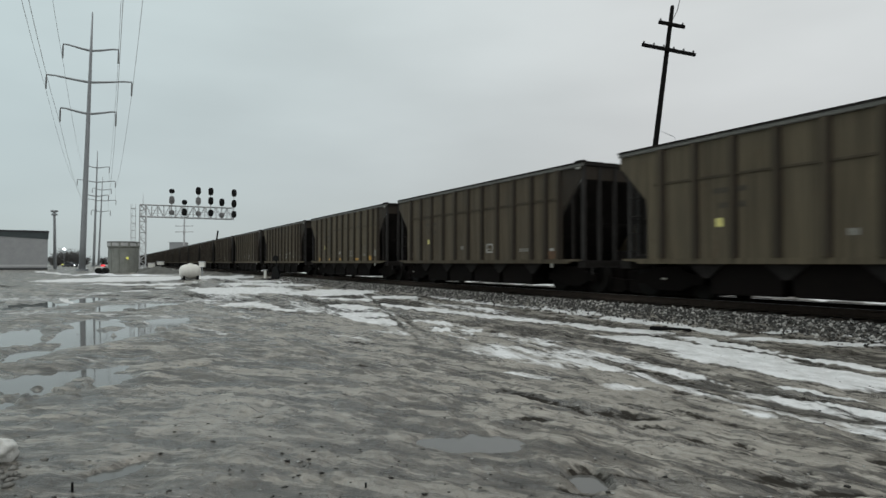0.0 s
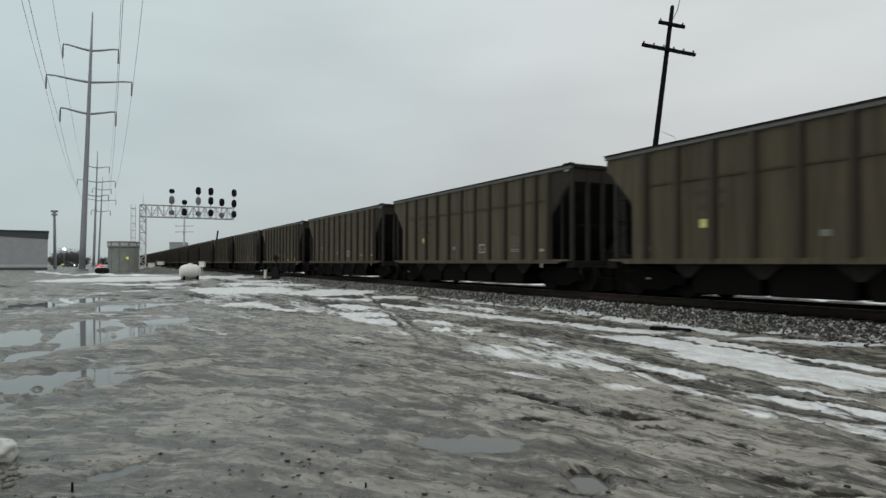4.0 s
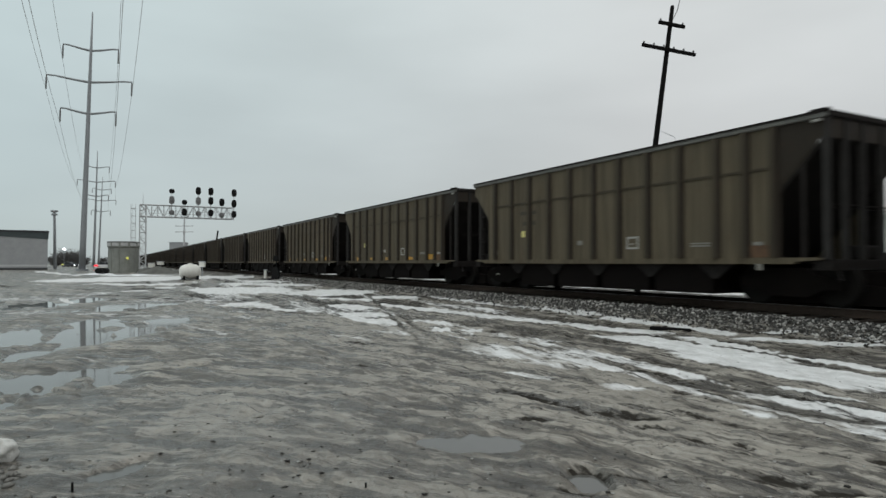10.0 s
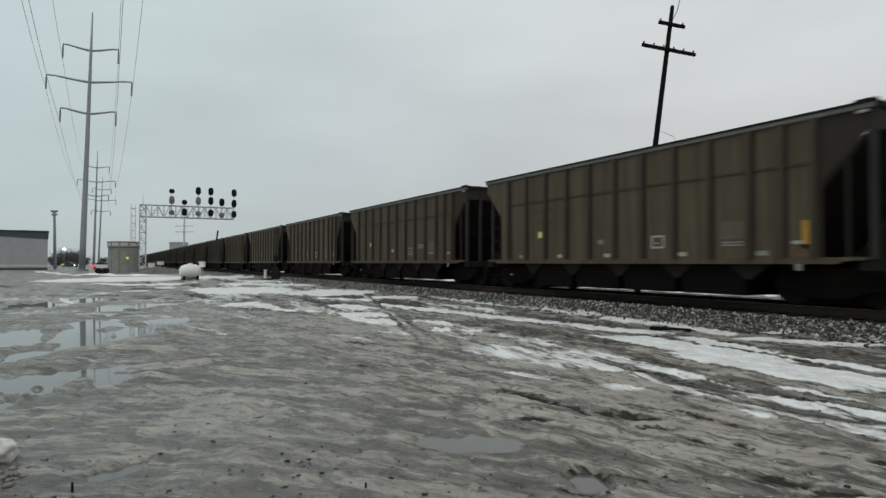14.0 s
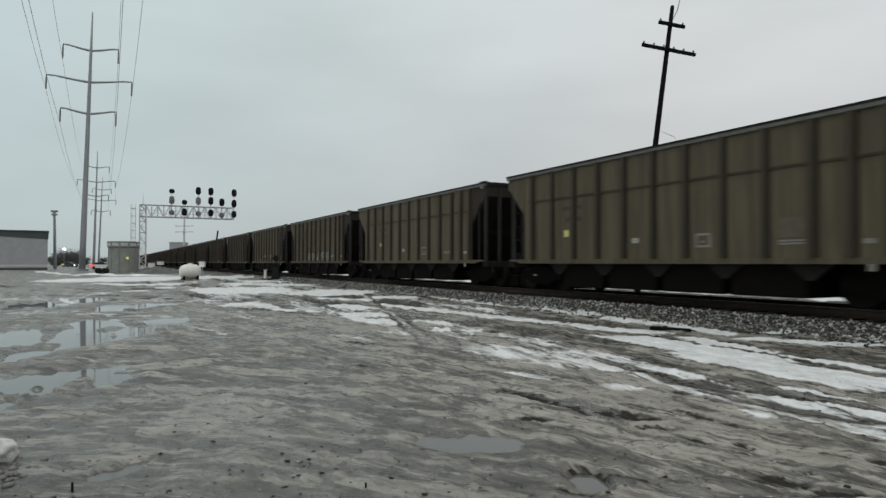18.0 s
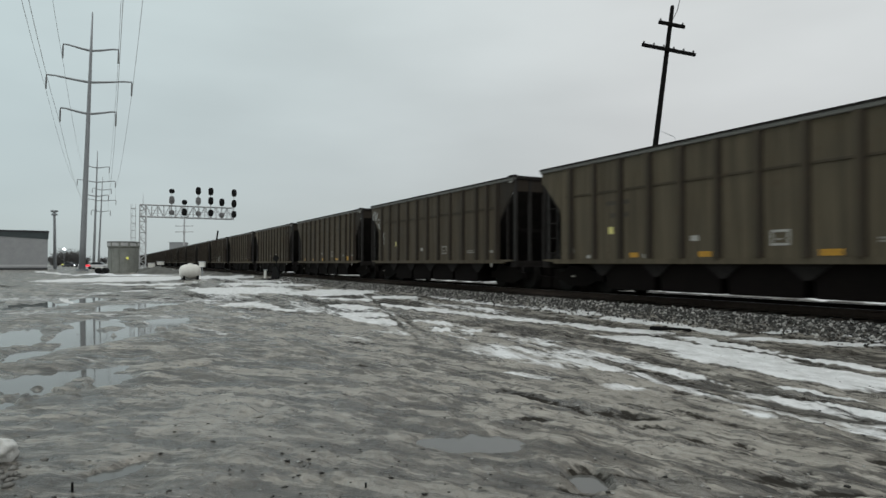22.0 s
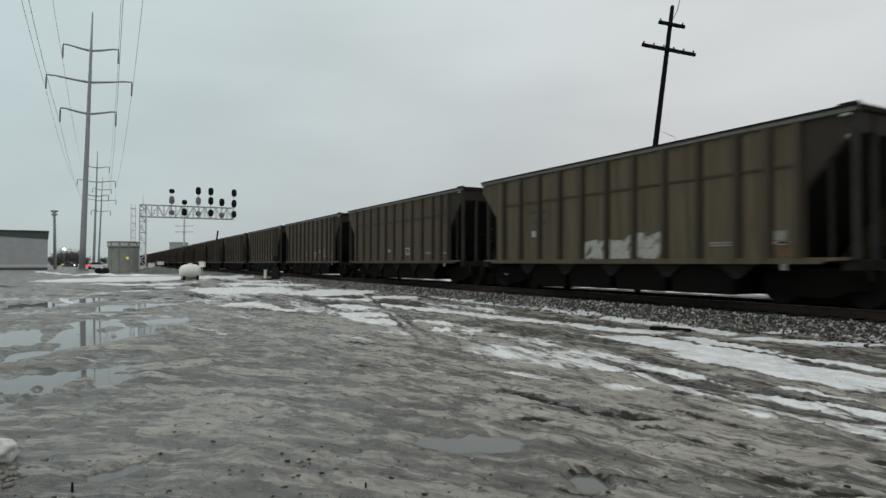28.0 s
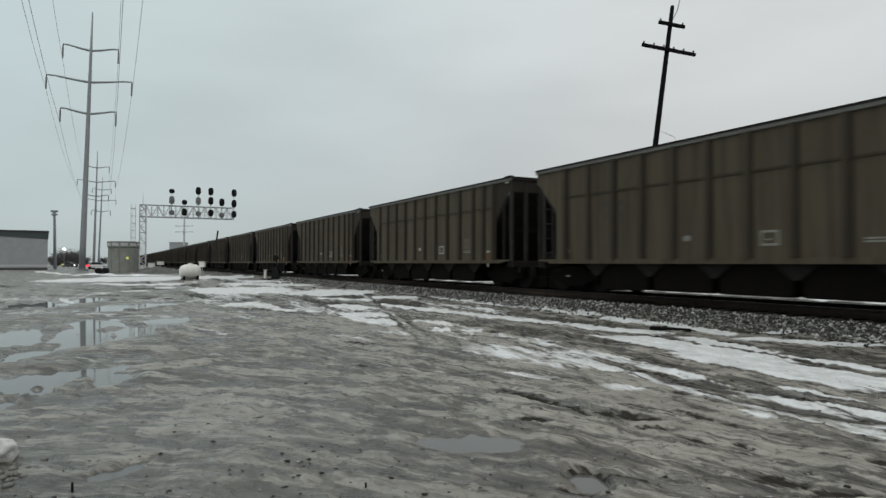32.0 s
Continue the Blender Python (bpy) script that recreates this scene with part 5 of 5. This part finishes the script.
def build_wood_pole():
    x, y = stands((1126.5 - 784) / 1115, 26)
    p = thing("utility_pole", "leaning dark wooden utility pole with two crossarms", "utility pole", pose(x, y, 0, 0, 0, 62.0) @ pose(0, 0, 0, 0, 7.4, 0))
    bm = bmesh.new()
    lathe(bm, [(0.135, -0.6), (0.125, 4), (0.105, 9), (0.085, 12.12), (0.05, 12.2)], 10)
    part("shaft", bm, WOOD, p, smooth=True)
    for z, left, right in ((11.36, 0.57, 0.60), (10.30, 1.17, 1.22)):
        bm = bmesh.new()
        box(bm, -left, right, -0.16, -0.06, z - 0.07, z + 0.07, pose(0, 0, 0, 0, 0, 9))
        arm = part("crossarm", bevelled(bm, 0.012), WOOD, p)
        n = 3 if left < 1 else 6
        for i in range(n):
            xx = -left + 0.1 + (left + right - 0.2) * i / (n - 1)
            if abs(xx) < 0.12:
                continue
            bm = bmesh.new()
            lathe(bm, [(0.012, 0.06), (0.012, 0.09), (0.035, 0.09), (0.04, 0.13), (0.022, 0.17)], 8, pose(xx, -0.11 + 0.16 * xx, z))
            part("insulator", bm, CERAMIC, arm)
    bm = bmesh.new()
    pts = [(0.07, 0, 11.6), (0.22, 0, 12.0), (0.28, 0, 12.5), (0.20, 0, 13.0)]
    for a, b in zip(pts, pts[1:]):
        tube(bm, a, b, 0.016, seg=5)
    part("bent_bracket", bm, WOOD, p)
    bm = bmesh.new()
    tube(bm, (0.1, 0, 6.95), (0.75, 0, 6.75), 0.012, seg=5)
    tube(bm, (0.75, 0, 6.75), (1.1, 0, 6.0), 0.012, seg=5)
    part("drop_wire", bm, WIRE, p)


build_wood_pole()


def build_shed_behind():
    """Pale ribbed building beyond the track, seen between passing cars."""
    b = thing("ribbed_building", "pale ribbed metal building beyond the railway track", "building", pose(-38, 40, 0))
    bm = bmesh.new()
    box(bm, 0, 36, 0, 14, 1.75, 4.2)
    part("wall", bm, CLADL, b)
    bm = bmesh.new()
    box(bm, -0.1, 36.1, -0.12, 14.1, -0.2, 1.75)
    part("plinth", bm, ROOFD, b, "dark plinth wall")
    bm = bmesh.new()
    box(bm, -0.3, 36.3, -0.4, 14.3, 4.2, 4.4)
    part("eave", bm, CLADL, b)
    for k in range(36):
        bm = bmesh.new()
        box(bm, k + 0.1, k + 0.5, -0.05, 0.02, 1.78, 4.18)
        part("wall_rib", bm, CLADL, b)


build_shed_behind()


def build_far_pole():
    x, y = stands((325.5 - 784) / 1115, 320)
    p = thing("far_power_pole", "distant thin grey power pole with two arms", "power pole", pose(x, y, 0, 0, 0, 62.0))
    part("shaft", tube(bmesh.new(), (0, 0, -0.3), (0, 0, 26), 0.55, 0.35, 8), GALVL, p)
    for z, r in ((20.0, 4.6), (17.0, 4.6)):
        bm = bmesh.new()
        tube(bm, (-r, 0, z), (r, 0, z), 0.22, seg=6)
        part("cross_arm", bm, GALVL, p)
    x, y = stands((383 - 784) / 1115, 200)
    p = thing("short_pole", "distant dark leaning wooden pole", "utility pole", pose(x, y, 0, 0, 8, 60))
    part("shaft", tube(bmesh.new(), (-1.2, 0, -0.3), (-1.2, 0, 11.5), 0.3, 0.25, 8), WOOD, p)
    x, y = stands((311 - 784) / 1115, 420)
    b = thing("block_building", "distant grey block building behind the train", "building", pose(x, y, 0, 0, 0, 62.0))
    bm = bmesh.new()
    box(bm, -4.4, 4.4, 0, 9, -0.3, 14.5)
    part("wall", bm, CLAD, b)
    bm = bmesh.new()
    box(bm, -4.6, 4.6, -0.2, 9.2, 14.5, 15.0)
    part("roof", bm, GALV, b)


build_far_pole()


def build_trees():
    rng = random.Random(31)
    for x, depth, tall in ((103, 240, 5.6), (113, 235, 6.6), (124, 240, 7.2), (134, 250, 6.4), (97, 270, 5.0), (152, 300, 4.8), (92, 280, 4.4), (183, 300, 4.6), (109, 280, 6.0), (129, 285, 6.8)):
        px, py = stands((x - 784) / 1115, depth)
        t = thing("bare_tree", "distant bare grey winter tree", "tree", pose(px, py, 0, 0, 0, rng.uniform(0, 360)), group="distant trees")
        part("trunk", tube(bmesh.new(), (0, 0, -0.3), (0, 0, tall * 0.5), 0.16, 0.08, 7), BARK, t)
        bm = bmesh.new()
        for k in range(170):
            a, z = rng.uniform(0, math.tau), tall * rng.uniform(0.04, 0.55)
            reach = tall * rng.uniform(0.15, 0.58)
            base = Vector((0.15 * math.cos(a), 0.15 * math.sin(a), z))
            tip = base + Vector((reach * math.cos(a), reach * math.sin(a), tall * rng.uniform(0.1, 0.48)))
            tube(bm, base, tip, 0.07, 0.03, 4, False)
            for j in range(2):
                q = base.lerp(tip, rng.uniform(0.4, 0.9))
                d = Vector((rng.uniform(-1, 1), rng.uniform(-1, 1), rng.uniform(-0.2, 1))) * tall * 0.13
                tube(bm, q, q + d, 0.05, 0.02, 3, False)
        part("crown", bm, TWIG, t)


build_trees()


def build_mounds():
    def mound(name, label, category, x, depth, w, d, h, mat, seed, kind=""):
        px, py = stands((x - 784) / 1115, depth)
        bm = bmesh.new()
        rows, cols = 10, 18
        grid = []
        for i in range(rows + 1):
            row = []
            for j in range(cols):
                a, r = j * math.tau / cols, i / rows
                k = 1 + 0.35 * (noise.noise(Vector((math.cos(a) * 1.5, math.sin(a) * 1.5, seed))))
                z = h * (1 - r * r) * (0.75 + 0.6 * noise.noise(Vector((r * 3 * math.cos(a), r * 3 * math.sin(a), seed + 4)))) - 0.05
                row.append(bm.verts.new((w * r * k * math.cos(a), d * r * k * math.sin(a), z if i else h * 0.8)))
            grid.append(row)
        for i in range(rows):
            for j in range(cols):
                bm.faces.new((grid[i][j], grid[i + 1][j], grid[i + 1][(j + 1) % cols], grid[i][(j + 1) % cols]))
        ob = part(name, bm, mat, smooth=True)
        ob.matrix_basis = pose(px, py, 0, 0, 0, 62.0)
        return tagged(ob, label, category, kind=kind)
    mound("spoil_heap", "low grey heap of spoil with snow round it", "heap", 285, 78, 2.9, 1.6, 1.0, EARTH, 2.0)
    mound("spoil_heap", "low grey heap of spoil beside the tank", "heap", 262, 84, 1.6, 1.2, 0.9, EARTH, 7.0)
    mound("snow_bank", "low bank of old snow beside the tank", "snow bank", 170, 72, 3.0, 1.2, 0.25, SNOWM, 5.0)
    mound("snow_bank", "low bank of old snow round the tank", "snow bank", 235, 66, 4.5, 1.4, 0.25, SNOWM, 9.0)


build_mounds()


def build_switch_stand():
    x, y = stands((489 - 784) / 1115, 49)
    t = thing("switch_stand", "dark trackside switch stand with a round target", "switch stand", pose(x, y, 0, 0, 0, 62))
    bm = bmesh.new()
    box(bm, -1.1, 1.5, -0.22, 0.22, 0.0, 0.16)
    part("base_timber", bevelled(bm, 0.02), WOOD, t)
    bm = bmesh.new()
    prism(bm, [(-0.36, 0.16), (0.30, 0.16), (0.22, 0.75), (0.10, 1.05), (-0.16, 1.05), (-0.28, 0.7)], -0.2, 0.2)
    part("gear_case", bevelled(bm, 0.02), BLACKS, t)
    part("mast", tube(bmesh.new(), (0, 0, 1.0), (0, 0, 1.75), 0.05, 0.04, 8), BLACKS, t)
    bm = bmesh.new()
    lathe(bm, [(0.20, -0.02), (0.24, 0.0), (0.20, 0.02)], 16, pose(-0.05, 0, 1.72, 90, 0, 0))
    part("target", bm, BLACKS, t)
    part("throw_lever", tube(bmesh.new(), (0.1, -0.2, 0.3), (0.75, -0.3, 0.55), 0.03, seg=6), BLACKS, t)
    x, y = stands((470 - 784) / 1115, 50)
    p = thing("marker_post", "short white marker post beside the track", "marker post", pose(x, y, 0, 0, 0, 62))
    bm = bmesh.new()
    box(bm, -0.10, 0.10, -0.1, 0.1, -0.1, 0.78)
    part("post", bevelled(bm, 0.03), TANKW, p)
    bm = bmesh.new()
    box(bm, -0.13, 0.13, -0.12, 0.12, 0.78, 0.84)
    part("cap", bevelled(bm, 0.02), GALVL, p)


build_switch_stand()


def build_cabinets():
    for px, depth, w, h, base in ((268, 82, 0.75, 0.55, 0.75), (284, 84, 0.8, 0.4, 1.1), (358, 62, 0.5, 0.5, 0.95)):
        x, y = stands((px - 784) / 1115, depth)
        c = thing("trackside_box", "small pale trackside equipment box on a post", "equipment box", pose(x, y, 0, 0, 0, 62), group="trackside boxes")
        part("post", tube(bmesh.new(), (0, 0, -0.1), (0, 0, base), 0.05, seg=8), GALV, c)
        bm = bmesh.new()
        box(bm, -w / 2, w / 2, -0.2, 0.2, base, base + h)
        part("case", bevelled(bm, 0.03), TANKW, c)
        bm = bmesh.new()
        box(bm, -w / 2 - 0.05, w / 2 + 0.05, -0.26, 0.24, base + h, base + h + 0.06)
        part("lid", bm, GALVL, c)


build_cabinets()


def build_parked_car(px, depth, paint, turn, label, lamp):
    x, y = stands((px - 784) / 1115, depth)
    c = thing("car", label, "car", pose(x, y, 0, 0, 0, 62 + turn), group="distant cars")
    bm = bmesh.new()
    prism(bm, [(-2.2, 0.35), (2.2, 0.35), (2.25, 0.75), (2.1, 0.92), (1.1, 1.0), (-1.6, 1.0), (-2.2, 0.92)], -0.88, 0.88)
    part("body", bevelled(bm, 0.05), paint, c)
    bm = bmesh.new()
    prism(bm, [(-1.65, 1.0), (1.1, 1.0), (0.45, 1.46), (-1.0, 1.48)], -0.78, 0.78)
    part("cabin", bevelled(bm, 0.04), GLASS, c)
    bm = bmesh.new()
    prism(bm, [(-1.02, 1.47), (0.46, 1.455), (0.40, 1.50), (-0.95, 1.52)], -0.74, 0.74)
    part("roof", bm, paint, c)
    for sx in (-1.4, 1.4):
        for sy in (-0.80, 0.80):
            bm = bmesh.new()
            lathe(bm, [(0.20, -0.1), (0.33, -0.09), (0.33, 0.09), (0.20, 0.1)], 16, pose(0, 0, 0, 90, 0, 0))
            w = part("wheel", bm, TYRE, c)
            w.matrix_basis = pose(sx, sy, 0.33)
    for sy in (-0.89, 0.6):
        bm = bmesh.new()
        box(bm, -2.26, -1.45, sy, sy + 0.28, 0.62, 0.94)
        part("tail_lamp", bm, lamp, c)
        bm = bmesh.new()
        box(bm, 1.95, 2.27, sy, sy + 0.28, 0.60, 0.78)
        part("head_lamp", bm, WHITEL if lamp is YELL else GLASS, c)
    return c


CREEPER = build_parked_car(170, 165, CARW, 6, "white car creeping along the road with red lamps lit", REDL)
build_parked_car(124, 190, CARD, -10, "dark car on the far road with an amber lamp", YELL)


def build_crossing_lamps():
    x, y = stands((181, 0)[0] / 1115 - 784 / 1115, 76)
    t = thing("low_signal", "low dark double lamp housing in the snow", "ground signal", pose(x, y, 0, 0, 0, 62))
    for sx in (-0.42, 0.42):
        bm = bmesh.new()
        lathe(bm, [(0.30, -0.25), (0.36, -0.2), (0.36, 0.25), (0.28, 0.3)], 14, pose(sx, 0, 0.40, 90, 0, 0))
        part("lamp_housing", bm, BLACKS, t)
    bm = bmesh.new()
    box(bm, -0.8, 0.8, -0.3, 0.3, -0.1, 0.14)
    part("base", bevelled(bm, 0.03), BLACKS, t)
    bm = bmesh.new()
    box(bm, -0.75, 0.3, -0.28, 0.28, 0.76, 0.86)
    part("cover", bevelled(bm, 0.03), TANKW, t)


build_crossing_lamps()


ICE = plain("old_ice", (0.56, 0.56, 0.53), 0.6, 0.0, 0.35, 14.0, 0.6)


def build_ice_lump():
    bm = bmesh.new()
    bmesh.ops.create_icosphere(bm, subdivisions=4, radius=1.0)
    for v in bm.verts:
        k = 1 + 0.25 * noise.noise(v.co * 1.8) + 0.14 * noise.noise(v.co * 4.5) + 0.05 * noise.noise(v.co * 11)
        v.co = Vector((v.co.x * 0.15 * k, v.co.y * 0.14 * k, v.co.z * 0.11 * k + 0.06))
    ob = part("snow_lump", bm, ICE, smooth=True)
    ob.matrix_basis = pose(-5.42, -0.70, 0)
    tagged(ob, "smooth off-white lump of ice on the wet gravel", "ice lump")


build_ice_lump()


def scatter(name, label, category, spots, sizes, material, flat, seed):
    """Loose pieces lying on the yard, joined."""
    rng = np.random.default_rng(seed)
    base = np.array([(1, 0, 0), (-1, 0, 0), (0, 1, 0), (0, -1, 0), (0, 0, 1), (0, 0, -0.4), (0.7, 0.7, 0.4), (-0.7, 0.7, 0.4), (-0.7, -0.7, 0.4), (0.7, -0.7, 0.4)])
    tri = np.array([(0, 6, 4), (6, 2, 4), (2, 7, 4), (7, 1, 4), (1, 8, 4), (8, 3, 4), (3, 9, 4), (9, 0, 4), (0, 5, 6), (6, 5, 2), (2, 5, 7), (7, 5, 1), (1, 5, 8), (8, 5, 3), (3, 5, 9), (9, 5, 0)])
    count = len(sizes)
    z, *_ = ground_fields(spots[:, 0], spots[:, 1])
    z = np.maximum(z, WATER_Z)
    v = base[None] * sizes[:, None, None] * rng.uniform(0.65, 1.25, (count, 10, 1)) * np.array([1, 1, flat])
    a = rng.uniform(0, math.tau, count)
    c, s = np.cos(a)[:, None], np.sin(a)[:, None]
    co = np.stack(((v[..., 0] * c - v[..., 1] * s) + spots[:, :1], (v[..., 0] * s + v[..., 1] * c) + spots[:, 1:], v[..., 2] + z[:, None]), -1)
    faces = (tri[None] + 10 * np.arange(count)[:, None, None]).reshape(-1, 3)
    me = bpy.data.meshes.new(name)
    me.from_pydata(co.reshape(-1, 3).tolist(), [], faces.tolist())
    me.polygons.foreach_set("use_smooth", np.ones(len(faces), dtype=bool))
    me.materials.append(material)
    tagged(new(name, me), label, category, kind="stuff")


def build_litter():
    rng = np.random.default_rng(77)

    def yard(count, far):
        d = 3.4 + far * rng.random(count) ** 1.8
        lat = d * rng.uniform(-0.72, 0.72, count)
        c, s = math.cos(HEAD), math.sin(HEAD)
        p = np.stack((-d * c + lat * s, d * s + lat * c), -1)
        z, *_ = ground_fields(p[:, 0], p[:, 1])
        return p[(p[:, 1] < 11.3) & (z > WATER_Z + 0.006)]
    p = yard(900, 16)
    scatter("mud_clods", "small dark clods and stones strewn over the yard", "clods", p, rng.uniform(0.005, 0.012, len(p)) * (1 + 0.9 * (rng.random(len(p)) < 0.08)), CLOD, 0.6, 1)
    # larger clods thrown up by wheels
    thrown = [(-4.48, 1.32), (-4.34, 1.25), (-4.23, 1.19), (-4.1, 1.11), (-4.04, 1.25), (-4.04, 1.35), (-6.1, 2.05), (-5.02, 2.69),
             (-5.67, 2.49), (-4.36, 1.64), (-4.63, 1.18), (-4.35, 1.1), (-4.23, 0.91), (-4.3, 0.71), (-7.13, 0.87), (-5.57, 0.49),
             (-5.09, 0.72), (-4.22, 2.08), (-3.39, 1.68), (-5.74, 1.3)]
    p = np.array(thrown)
    scatter("wet_clods", "dark wet clods thrown up along a wheel track", "clods", p, rng.uniform(0.010, 0.024, len(p)), CLOD, 0.42, 5)
    p = yard(380, 14)
    scatter("ice_crumbs", "pale crumbs of frozen slush strewn over the yard", "ice crumbs", p, rng.uniform(0.006, 0.018, len(p)), SLUSHM, 0.35, 2)
    q = np.stack((rng.normal(-4.95, 0.24, 30), rng.normal(-0.55, 0.12, 30)), -1)
    scatter("rubble", "pale wet rubble lying beside the ice lump", "rubble", q, rng.uniform(0.016, 0.040, 30), RUBBLE, 0.75, 3)
    for x, y in ((-4.51, -0.18), (-3.66, 1.41)):
        bm = bmesh.new()
        tube(bm, (0, 0, -0.05), (0, 0, 0.05), 0.008, 0.007, 8)
        ob = part("peg", bm, BLACKS)
        ob.matrix_basis = pose(x, y, 0)
        tagged(ob, "short dark peg standing in the wet ground", "peg", group="ground pegs")



def build_timber():
    bm = bmesh.new()
    box(bm, -0.40, 0.40, -0.07, 0.07, 0.0, 0.09)
    for v in bm.verts:
        v.co += Vector((0.03, 0.02, 0.01)) * noise.noise(v.co * 4)
    ob = part("timber_offcut", bevelled(bm, 0.012), WOOD)
    ob.matrix_basis = pose(-9.0, 9.93, 0.012, 0, 0, 27)
    tagged(ob, "dark timber offcut lying in snow beside the ballast", "timber")


build_timber()
CLOD = plain("dark_clod", (0.028, 0.026, 0.023), 0.8, 0.0, 0.4, 20.0)
SLUSHM = plain("frozen_slush", (0.36, 0.36, 0.345), 0.6, 0.0, 0.25, 15.0)
RUBBLE = plain("pale_rubble", (0.17, 0.165, 0.15), 0.7, 0.0, 0.45, 12.0)
build_litter()

# everything that moves
motions()
